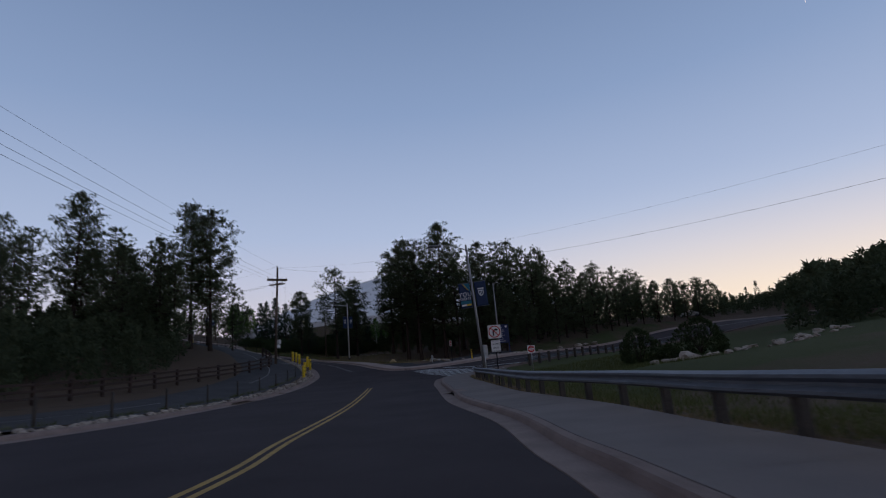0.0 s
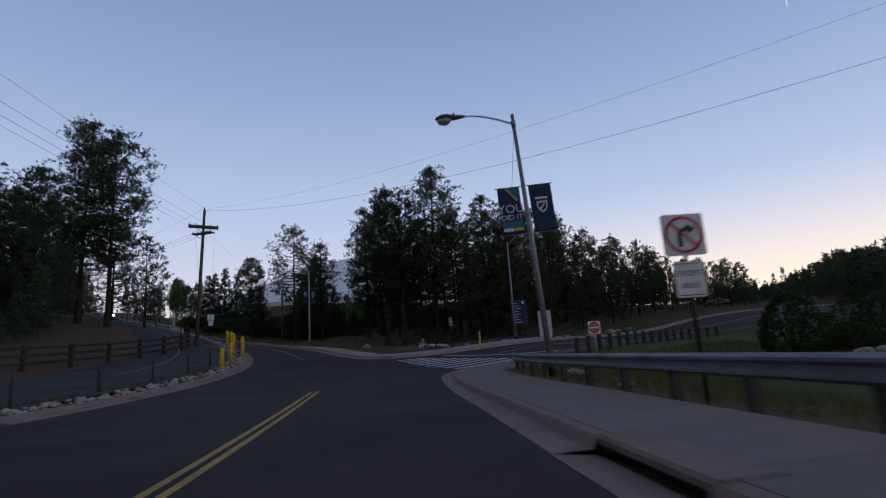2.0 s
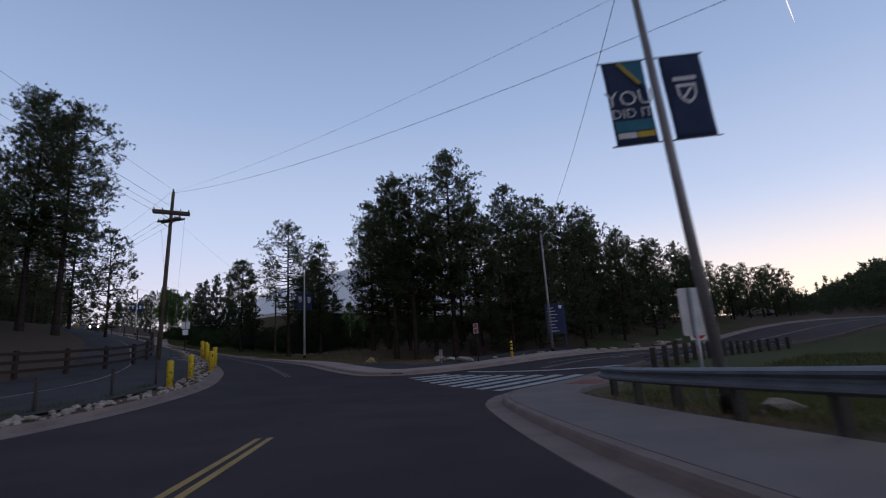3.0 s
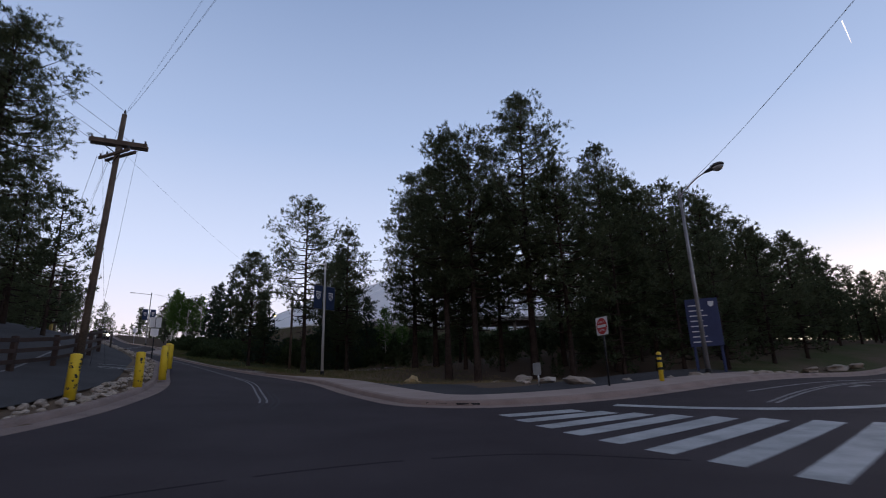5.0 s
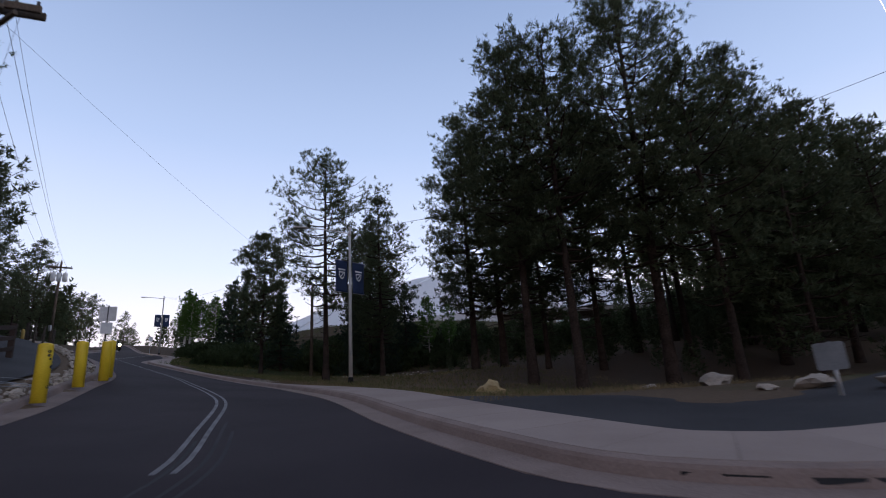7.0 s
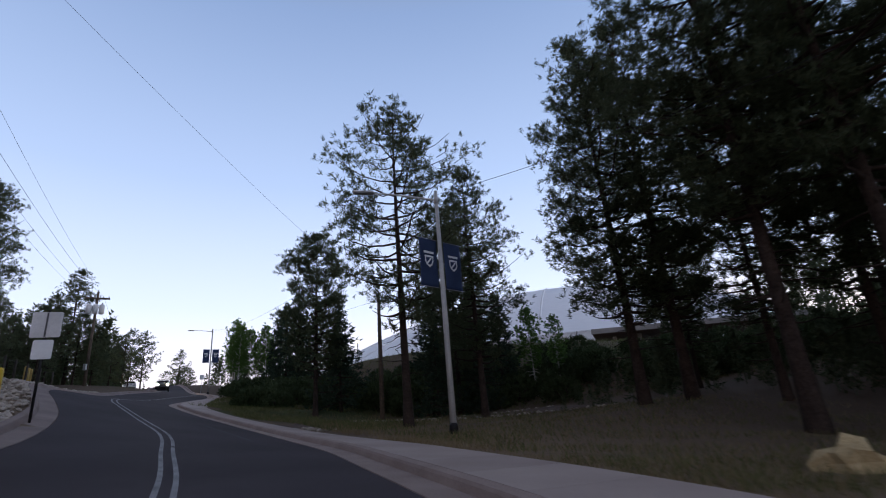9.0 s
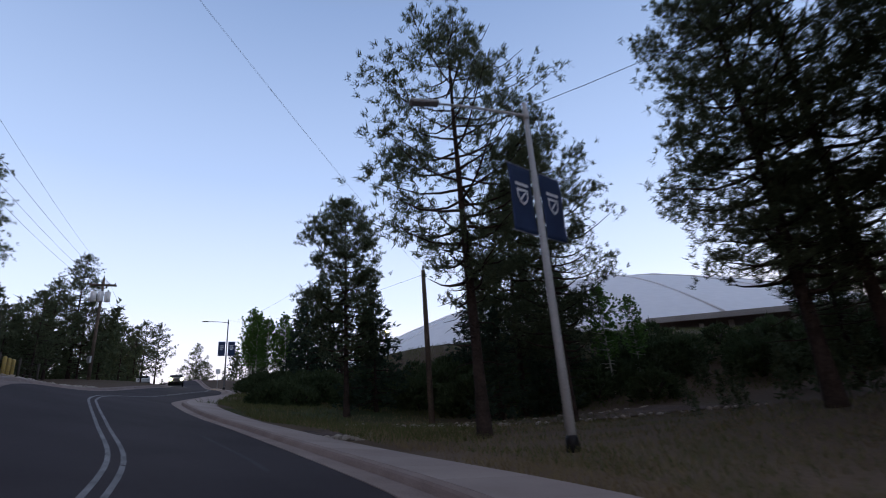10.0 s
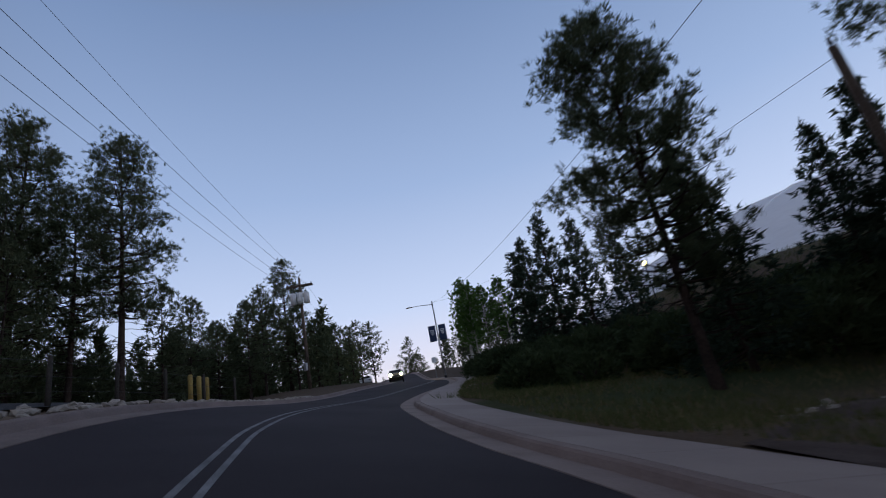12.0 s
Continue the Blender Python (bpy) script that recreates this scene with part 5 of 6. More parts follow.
cable((AX + 0.9, AY, AZ + 9.8), (AX + 1.1, AY - 1.2, AZ + 0.1), 0.1, 0.0055, "loose guy wire beside the pole")
cable((AX - 0.8, AY, AZ + 9.8), (AX - 0.4, AY + 1.6, AZ + 0.1), 0.1, 0.0055, "loose guy wire beside the pole")


# ---- guardrails ----
def guardrail(name, line, s0, s1, off, label, gap=1.9, wood=False, flare=0.0, topz=0.72):
    ob = thing(name, label, "guardrail")
    prof_o = [0.0, -0.035, -0.075, -0.075, -0.035, 0.0, 0.0, -0.035, -0.075, -0.075, -0.035, 0.0]
    prof_z = [0.0, -0.02, -0.045, -0.085, -0.11, -0.135, -0.175, -0.20, -0.225, -0.265, -0.29, -0.31]
    sgn = 1
    n = int((s1 - s0) / 0.8)
    s = np.linspace(s0, s1, n)
    bend = flare * np.clip((s - (s1 - 5)) / 5, 0, 1) ** 2
    v = []
    for front in (0.0, 0.012):
        for o, z in zip(prof_o, prof_z):
            xy = np.array([line.at(a, off + b + o * sgn + front) for a, b in zip(s, bend)])
            v.append(np.column_stack([xy, lie(xy[:, 0], xy[:, 1]) + 0.1 + topz + z]))
    v = np.stack(v, 1).reshape(-1, 3)
    k = 2 * len(prof_o)
    h = len(prof_o)
    f = []
    for i in range(n - 1):
        for j in range(h - 1):
            f.append((i * k + j, i * k + j + 1, (i + 1) * k + j + 1, (i + 1) * k + j))
            f.append((i * k + h + j, (i + 1) * k + h + j, (i + 1) * k + h + j + 1, i * k + h + j + 1))
        f.append((i * k, (i + 1) * k, (i + 1) * k + h, i * k + h))
        f.append((i * k + h - 1, i * k + k - 1, (i + 1) * k + k - 1, (i + 1) * k + h - 1))
    part("beam", mesh_of("beam", v, f, STEEL), ob, "corrugated galvanized beam")
    post = box(0.24, 0.24, 1.2, POST_WOOD, 0.02, "post", (0, 0, 0.3)) if wood else box(0.15, 0.15, 1.1, POST_WOOD, 0.012, "post", (0, 0, 0.16))
    q = s0 + 0.6
    while q < s1 - 0.3:
        b = flare * max(0.0, (q - (s1 - 5)) / 5) ** 2
        x, y = line.at(q, off + b + (0.16 if not wood else 0.15))
        part("post", post, ob, "weathered timber post", Matrix.Translation((x, y, float(lie(x, y)) + 0.1)) @ Matrix.Rotation(line.heading(q), 4, "Z"))
        q += gap
    return ob


guardrail("guardrail", EAST, EAST.near(3.5, -30), EAST.near(-0.75, 37.6), 2.85, "galvanized corrugated guardrail on timber posts beside the pavement", flare=0.25)
guardrail("guardrail", EAST, EAST.near(5.4, 48.9), EAST.near(28, 74.5), 2.1, "low guardrail on stout timber posts beside the side road", 2.0, True, topz=0.55)


# ---- signs ----
def post_sign(name, label, x, y, yaw, plates, post_h, post_mat=SIGN_BACK, category="road sign"):
    """A sign on a slim post. plates: (width, height, centre z, face material, marks)."""
    ob = thing(name, label, category, facing(x, y, yaw))
    part("post", tube([(0, 0.03, -0.3), (0, 0.03, post_h)], 0.032, post_mat, 8, "post"), ob)
    for w, h, z, face, marks in plates:
        p = part("panel", plate(rounded(w, h, 0.045), 0.004, SIGN_BACK, "panel"), ob, "", Matrix.Translation((0, -0.012, z)))
        part("face", plate(rounded(w - 0.012, h - 0.012, 0.04), 0.002, face, "face"), p, "", Matrix.Translation((0, -0.003, 0)))
        for me, word in marks:
            part("mark", me, p, word, Matrix.Translation((0, -0.007, 0)))
    return ob


def shape(outline, material, y=0.0):
    me = plate(outline, 0.002, material, "mark")
    for q in me.vertices:
        q.co.y += y
    return me


def round_mark(r0, r1, material, y=0.0):
    v, f = ring(r0, r1)
    return mesh_of("mark", [(a, b + y, c) for a, b, c in v], f, material)


def disc(r, material):
    return plate([(r * math.cos(radians(12 * i)), r * math.sin(radians(12 * i))) for i in range(30)], 0.002, material, "mark")


TURN = [(-0.10, -0.19), (-0.03, -0.19), (-0.03, 0.02), (0.06, 0.06), (0.06, 0.0), (0.19, 0.09), (0.06, 0.18), (0.06, 0.13), (-0.06, 0.09), (-0.10, 0.03)]
no_turn = post_sign("no_right_turn_sign", "square white no-right-turn sign with a smaller plate below", 3.25, 22.9, 0,
          [(0.66, 0.66, 2.58, SIGN_WHITE, [(shape(TURN, BLACK), "black arrow turning right"), (round_mark(0.25, 0.295, SIGN_RED, -0.003), "red ring"),
                                           (shape([(-0.20, 0.17), (-0.17, 0.20), (0.20, -0.17), (0.17, -0.20)], SIGN_RED, -0.004), "red bar")]),
           (0.46, 0.56, 1.88, SIGN_WHITE, [(shape([(-0.20, 0.25), (0.20, 0.25), (0.20, 0.238), (-0.20, 0.238)], BLACK), "thin black border"),
                                           (shape([(-0.20, -0.238), (0.20, -0.238), (0.20, -0.25), (-0.20, -0.25)], BLACK), "thin black border")])], 2.9, IRON)
plate_below = [o for o in no_turn.children if o.name.startswith("panel")][1]
for word, dz in (("EXCEPT", 0.055), ("BIKES", -0.135)):
    part("lettering", lettering(word, 0.115, BLACK), plate_below, "black letters", pose(0, -0.006, dz, 90, 0, 0))


def do_not_enter(x, y, yaw, z, size, label, post=SIGN_BACK):
    k = size / 0.75
    bars = [(shape([(-0.27 * k, 0.055 * k), (0.27 * k, 0.055 * k), (0.27 * k, -0.055 * k), (-0.27 * k, -0.055 * k)], SIGN_WHITE, -0.003), "white bar")]
    ob = post_sign("do_not_enter_sign", label, x, y, yaw, [(size, size, z, SIGN_WHITE, [(disc(0.335 * k, SIGN_RED), "red disc")] + bars)], z + size / 2, post)
    panel = [o for o in ob.children if o.name.startswith("panel")][0]
    for text, dz in (("DO NOT", 0.13), ("ENTER", -0.21)):
        part("lettering", lettering(text, 0.105 * k, SIGN_WHITE), panel, "white letters", pose(0, -0.012, dz * k, 90, 0, 0))
    return ob


do_not_enter(-0.15, 55.7, -64, 2.05, 0.62, "red and white do-not-enter sign before the pines", IRON)
do_not_enter(7.2, 42.5, 5, 1.75, 0.66, "red and white do-not-enter sign on the grass bank")
post_sign("small_sign", "small white sign on a short post among the boulders", -2.4, 56.6, -60, [(0.48, 0.42, 0.62, SIGN_BACK, [])], 0.84)
post_sign("sign_from_behind", "plain grey back of a sign beside the lamp", 2.95, 33.4, 180, [(0.45, 0.9, 1.75, LAMP_HEAD, [])], 2.2)
post_sign("route_sign", "slim post with two pale panels and a lower white plate", -23.6, 66.4, 30,
          [(0.62, 0.6, 2.1, SIGN_BACK, [(shape([(-0.02, 0.29), (0.02, 0.29), (0.02, -0.29), (-0.02, -0.29)], LAMP_HEAD), "dark seam")]), (0.42, 0.45, 1.52, SIGN_WHITE, [])], 2.45, IRON)
post_sign("far_sign", "far white sign beside the road", -66.5, 125, 35, [(0.6, 0.7, 2.2, SIGN_WHITE, [])], 2.6)


def wayfinding(x, y, yaw):
    ob = thing("wayfinding_sign", "blue wayfinding panel with rows of white print on two posts", "sign", facing(x, y, yaw))
    for k in (-0.55, 0.62):
        part("post", box(0.12, 0.12, 3.6, SIGN_BLUE, 0.01, "post", (k, 0.08, 1.75)), ob)
    p = part("panel", box(1.45, 0.08, 2.3, SIGN_BLUE, 0.012, "panel", (0, 0, 2.5)), ob)
    for i in range(8):
        w = 0.5 + 0.35 * ((i * 7) % 5) / 5
        part("text_bar", plate([(-0.58, 3.35 - 0.25 * i), (-0.58 + w, 3.35 - 0.25 * i), (-0.58 + w, 3.295 - 0.25 * i), (-0.58, 3.295 - 0.25 * i)], 0.002, PRINT, "text_bar"), p, "white bar of small print", Matrix.Translation((0, -0.046, 0)))
    part("emblem", plate([(0.42 + 0.7 * a, 3.38 + 0.7 * b) for a, b in SHIELD], 0.002, PRINT, "emblem"), p, "white shield emblem", Matrix.Translation((0, -0.046, 0)))
    return ob


wayfinding(6.3, 63.4, -14)


# ---- bollards ----
def bollard(x, y, h, turn, lean=(0, 0)):
    ob = thing("bollard", "yellow plastic-sleeved bollard with dark scuffs on the kerb", "bollard", pose(x, y, height(x, y) - 0.03, lean[0], lean[1], turn), "yellow bollards")
    part("sleeve", tube([(0, 0, 0), (0, 0, h - 0.06), (0, 0, h - 0.015), (0, 0, h)], [0.14, 0.14, 0.13, 0.08], PLASTIC, 14, "sleeve"), ob)
    rr = random.Random(int(x * 10))
    for i in range(14):
        a, z, s = rr.uniform(190, 370), rr.uniform(0.2, h - 0.15), rr.uniform(0.018, 0.045)
        n = 6
        v = [(0.142 * math.cos(radians(a) + s * 8 * math.cos(q)), 0.142 * math.sin(radians(a) + s * 8 * math.cos(q)), z + s * math.sin(q)) for q in [6.28 * j / n for j in range(n)]]
        part("scuff", mesh_of("scuff", v, [tuple(range(n))], BLACK), ob, "dark scuff mark")
    return ob


for i, (x, y) in enumerate(((-13.9, 46.3), (-15.1, 50.5), (-15.6, 53.9), (-16.9, 57.2), (-18.8, 60.2), (-19.9, 62.3), (-20.7, 63.4))):
    bollard(x, y, 1.2, i * 50, (0, (0, 1, -1, 0, 1, 0, 0)[i]))
ob = thing("marker_bollard", "slim yellow marker post with dark bands before the grove", "bollard", facing(2.1, 57.3, 0))
part("post", tube([(0, 0, -0.1), (0, 0, 1.05), (0, 0, 1.1)], [0.085, 0.085, 0.05], PLASTIC, 12, "post"), ob)
for z in (0.45, 0.72, 0.9):
    part("band", tube([(0, 0, z), (0, 0, z + 0.09)], 0.087, BLACK, 12, "band", False), ob, "dark band")
for i, (x, y) in enumerate(((-43.2, 81.0), (-43.9, 81.7), (-44.6, 82.4))):
    o = thing("gate_post", "faded yellow gate post beside the path", "post", facing(x, y, 40), "yellow gate posts")
    part("shaft", tube([(0, 0, -0.1), (0, 0, 1.05), (0, 0, 1.1)], [0.09, 0.09, 0.06], DULL_YELLOW, 10, "shaft"), o)


# ---- fences ----
RAIL_LINE = Line([(-20.5, -8), (-21.2, 10), (-21.6, 24), (-21.4, 36), (-20.4, 44), (-19.9, 50), (-20.2, 54.5), (-21.6, 58), (-23.2, 61), (-24.6, 63.4)])


def rail_fence():
    ob = thing("rail_fence", "dark stained three-rail wooden fence along the path", "fence")
    n = int(RAIL_LINE.length / 2.6)
    marks = [RAIL_LINE.length * i / n for i in range(n + 1)]
    spots = [(*RAIL_LINE.at(s), 0) for s in marks]
    spots = [(x, y, height(x, y)) for x, y, _ in spots]
    post = box(0.17, 0.17, 1.45, RAIL_WOOD, 0.012, "post", (0, 0, 0.5))
    for (x, y, z), s in zip(spots, marks):
        part("post", post, ob, "", Matrix.Translation((x, y, z)) @ Matrix.Rotation(RAIL_LINE.heading(s), 4, "Z"))
    for a, b in zip(spots, spots[1:]):
        for dz in (0.35, 0.72, 1.08):
            d = Vector(b) - Vector(a)
            m = Matrix.Translation((Vector(a) + Vector(b)) / 2 + Vector((0.10, 0, dz))) @ d.to_track_quat("Y", "Z").to_matrix().to_4x4()
            part("rail", box(0.05, d.length - 0.01, 0.14, RAIL_WOOD, 0.008, "rail"), ob, "", m)


rail_fence()


def wire_fence(s0, s1, off, label, gap=4.2):
    ob = thing("wire_fence", label, "fence")
    n = max(1, int((s1 - s0) / gap))
    spots = []
    for i in range(n + 1):
        x, y = WEST.at(s0 + (s1 - s0) * i / n, off)
        spots.append(Vector((x, y, height(x, y))))
    post = tube([(0, 0, -0.2), (0, 0, 0.98), (0, 0, 1.02)], [0.055, 0.05, 0.03], POST_WOOD, 8, "post")
    for p in spots:
        part("post", post, ob, "weathered timber post", Matrix.Translation(p))
    for dz in (0.3, 0.6, 0.9):
        part("strand", tube([p + Vector((0, 0, dz)) for p in spots], 0.004, IRON, 5, "strand"), ob, "thin steel strand")


wire_fence(WEST.near(-9.2, 0), WEST.near(-12.6, 47.5), -2.2, "low wire fence on weathered timber posts above the rocks")
wire_fence(WEST.near(-26, 68.6), WEST.near(-42, 84.4), -1.9, "low wire fence on timber posts along the upper path", 2.6)


# ---- rocks ----
def rock_mesh(seed, flat=0.7):
    rng = random.Random(seed)
    bm = bmesh.new()
    bmesh.ops.create_icosphere(bm, subdivisions=1, radius=0.5)
    for v in bm.verts:
        v.co *= rng.uniform(0.72, 1.18)
        v.co.z *= flat
    for f in bm.faces:
        f.smooth = False
    return from_bm("rock", bm, STONE)


def boulder_mesh(seed, material=STONE, flat=0.72):
    bm = bmesh.new()
    bmesh.ops.create_icosphere(bm, subdivisions=2, radius=0.5)
    for v in bm.verts:
        n = noise.noise(v.co * 2.6 + Vector((seed * 7.1, 0, 0))) * 0.62 + noise.noise(v.co * 7 + Vector((0, seed * 3.3, 0))) * 0.16
        v.co *= 1 + n
        v.co.z = max(v.co.z, -0.30) * flat
        v.co.x += 0.08 * math.sin(v.co.z * 5 + seed)
    return from_bm("boulder", bm, material)


def boulder(x, y, sx, sy, sz, turn, seed, label="pale weathered boulder half sunk in the ground", material=STONE, group="boulders"):
    ob = new("boulder", boulder_mesh(seed, material))
    ob.matrix_world = pose(x, y, height(x, y) + 0.16 * sz, 0, 0, turn) @ Matrix.Diagonal((sx, sy, sz, 1))
    return tagged(ob, label, "rock", group)


boulder(-8.3, 66.0, 0.85, 0.6, 0.85, 10, 1, "squarish ochre boulder on the dry grass", OCHRE_STONE)
for i, (x, y, s) in enumerate(((-0.9, 57.0, 0.95), (-1.9, 58.3, 0.8), (-2.7, 58.4, 0.35), (1.1, 58.2, 0.4), (3.1, 59.4, 0.4), (4.4, 60.4, 0.7), (7.6, 62.2, 0.7), (8.8, 63.8, 0.85), (9.9, 64.6, 0.6), (11.0, 65.6, 0.75), (5.2, 61.2, 0.45), (-6.3, 66.6, 0.35), (14.2, 69.5, 0.9),
                               (17.2, 72.2, 1.1), (18.6, 73.8, 0.8), (20.2, 75.0, 1.0), (-3.9, 62.5, 0.4), (-2.7, 61.1, 0.85))):
    boulder(x, y, s, s * 0.8, s * 0.62, i * 67, i + 3)
rr = random.Random(4)
for i in range(34):
    a = rr.uniform(0, 1)
    x, y = 22.5 + 7.5 * a + rr.uniform(-1.0, 1.0), 35.0 + 2.5 * a + rr.uniform(-3.0, 3.0)
    s = rr.uniform(0.3, 0.85)
    boulder(x, y, s, s * 0.8, s * 0.6, i * 41, i + 30, "grey boulder heaped on the grass bank", STONE, "boulders on the bank")
for i in range(9):
    boulder(14.5 + 0.75 * i + rr.uniform(-0.3, 0.3), 34.4 + 0.2 * i + rr.uniform(-0.6, 0.6), 0.7 + 0.1 * (i % 3), 0.6, 0.55, i * 53, i + 80, "grey boulder at the foot of the shrubs", STONE, "boulders on the bank")
boulder(17.4, 35.2, 1.6, 1.2, 1.2, 20, 77, "large pale boulder beside the shrub", STONE)
boulder(3.5, 32.2, 0.75, 0.45, 0.45, 20, 78, "pale rock under the guardrail", STONE)
boulder(3.4, 27.0, 0.5, 0.4, 0.3, 70, 79, "pale rock under the guardrail", STONE)


def rock_border(name, label, place, count, seed, size, level=height):
    root = thing(name, label, "rocks")
    rr = random.Random(seed)
    meshes = [rock_mesh(seed * 10 + k) for k in range(6)]
    for i in range(count):
        x, y = place(i / count, rr)
        s = rr.uniform(*size)
        m = pose(x, y, float(level(x, y)) + 0.10 * s, rr.uniform(-20, 20), rr.uniform(-20, 20), rr.uniform(0, 360)) @ Matrix.Diagonal((s, s * rr.uniform(0.6, 0.9), s * rr.uniform(0.6, 0.95), 1))
        part("rock", meshes[i % 6], root, "", m)
    return root


def along_west(a, b, lo, hi):
    return lambda u, rr: WEST.at(a + (b - a) * u + rr.uniform(-0.4, 0.4), -rr.uniform(lo, hi))


rock_border("rock_border", "band of pale broken rocks behind the kerb", along_west(WEST.near(-9.3, 16), WEST.near(-16, 56.3), 0.70, 1.65), 298, 1, (0.15, 0.34))
rock_border("rock_border", "band of pale broken rocks round the bend", along_west(WEST.near(-16, 56.3), WEST.near(-31, 72.6), 0.70, 1.45), 230, 2, (0.13, 0.28))
rock_border("rock_border", "pale broken rocks along the upper kerb", along_west(WEST.near(-31, 72.6), WEST.near(-46, 90), 0.75, 1.7), 170, 3, (0.16, 0.34))
rock_border("rock_border", "pale broken rocks behind the near kerb", along_west(WEST.near(-9.2, -4), WEST.near(-9.3, 16), 0.72, 1.65), 150, 6, (0.15, 0.34))
TRACK_NEAR = Line([(-22.9, 76.3), (-22.6, 77.9), (-21.2, 79.2), (-18.8, 80.0), (-16.2, 81.2), (-12.6, 82.6), (-10.0, 81.5)])
TRACK_FAR = Line([(-25.0, 78.6), (-24.6, 80.4), (-23.6, 82.2), (-21.8, 83.6), (-19.2, 84.2), (-16.4, 84.6), (-13.0, 85.4)])


def along(line, lo=0.0, hi=1.0, wide=0.3):
    return lambda u, rr: line.at(line.length * (lo + (hi - lo) * min(1.0, max(0.0, u + rr.uniform(-0.02, 0.02)))), rr.uniform(-wide, wide))


rock_border("edging_stones", "crooked row of pale edging stones along a gravel track", along(TRACK_NEAR), 90, 4, (0.12, 0.30), laid)
rock_border("edging_stones", "heap of pale stones at the mouth of a gravel track", along(TRACK_NEAR, 0.0, 0.16, 0.5), 34, 8, (0.18, 0.42), laid)
rock_border("edging_stones", "far row of pale edging stones along a gravel track", along(TRACK_FAR, 0.12), 70, 5, (0.12, 0.30), laid)


def gravel_track():
    """A narrow dark gravel strip leaving the pavement between two rows of stones."""
    n, k = 40, 6
    a, b = TRACK_NEAR.at(np.linspace(0, TRACK_NEAR.length, n)), TRACK_FAR.at(np.linspace(0, TRACK_FAR.length, n))
    v = [(1 - j / k) * a + j / k * b for j in range(k + 1)]
    v = np.stack(v, 1).reshape(-1, 2)
    v = np.column_stack([v, laid(v[:, 0], v[:, 1]) + 0.05])
    f = [(i * (k + 1) + j, (i + 1) * (k + 1) + j, (i + 1) * (k + 1) + j + 1, i * (k + 1) + j + 1) for i in range(n - 1) for j in range(k)]
    return tagged(new("gravel_track", mesh_of("gravel_track", v, [q[::-1] for q in f], GRAVEL, True)), "dark gravel track between rows of edging stones", "path", kind="structure")


gravel_track()


# ---- the dome and its concrete concourse ----
def dome():
    ob = thing("domed_stadium", "wide white domed stadium roof rising behind the trees", "stadium", pose(-16.0, 183, 0))
    n, rings = 72, 16
    R, apex, drop = 52.0, 32.7, 15.2
    v, f = [], []
    for j in range(rings + 1):
        r = R * 1.15 * j / rings
        z = apex - drop * (r / R) ** 1.66
        for i in range(n):
            a = 2 * math.pi * i / n
            v.append((r * math.cos(a), r * math.sin(a), z))
    for j in range(rings):
        for i in range(n):
            a, b = j * n + i, j * n + (i + 1) % n
            f.append((a, a + n, b + n, b))
    part("roof", mesh_of("roof", v, f, DOME_WHITE, True), ob, "white membrane roof")
    v, f = [], []
    for i in range(n):
        a = 2 * math.pi * i / n
        v += [(R * 1.148 * math.cos(a), R * 1.148 * math.sin(a), apex - drop * 1.26 + 0.1), (R * 1.15 * math.cos(a), R * 1.15 * math.sin(a), 5.0)]
    for i in range(n):
        a, b = 2 * i, 2 * ((i + 1) % n)
        f.append((a, a + 1, b + 1, b))
    part("skirt", mesh_of("skirt", v, f, DOME_WHITE, True), ob, "white lower skirt of the roof")
    for i in range(24):
        a = 2 * math.pi * i / 24
        pts = [(R * t * math.cos(a), R * t * math.sin(a), apex - drop * t ** 1.66 + 0.12) for t in (0.05, 0.3, 0.5, 0.7, 0.85, 1.0, 1.14)]
        part("seam", tube(pts, 0.16, DOME_WHITE, 5, "seam"), ob, "raised roof seam")


dome()


def concourse():
    """Low entrance building: sloping brown roof on leaning concrete fins."""
    ob = thing("entrance_building", "low concrete building with a brown overhanging roof and leaning fins", "building", pose(-2.0, 117, 1.9, 0, 0, -6) @ Matrix.Scale(0.55, 4))
    part("wall", box(34, 8, 7, WALL_CONCRETE, 0.05, "wall", (6, 5, 11.5)), ob)
    roof = part("roof", box(40, 14, 0.7, ROOF_BROWN, 0.08, "roof"), ob, "brown roof with a deep fascia", pose(6, 2, 17.2, 0, 2.5, 0))
    part("fascia", box(40.2, 0.3, 1.0, WALL_CONCRETE, 0.05, "fascia", (0, -7, 0.2)), roof, "pale roof edge")
    for i in range(8):
        x = -10 + i * 4.6
        part("fin", box(0.7, 1.2, 8.5, WALL_CONCRETE, 0.05, "fin"), ob, "leaning concrete fin", pose(x, -1.5, 13.0, 16, 0, 0))
    for i in range(7):
        part("window", box(2.6, 0.15, 2.2, CAR_GLASS, 0.02, "window", (-8 + i * 4.6, 0.95, 12.6)), ob, "dark window")


concourse()


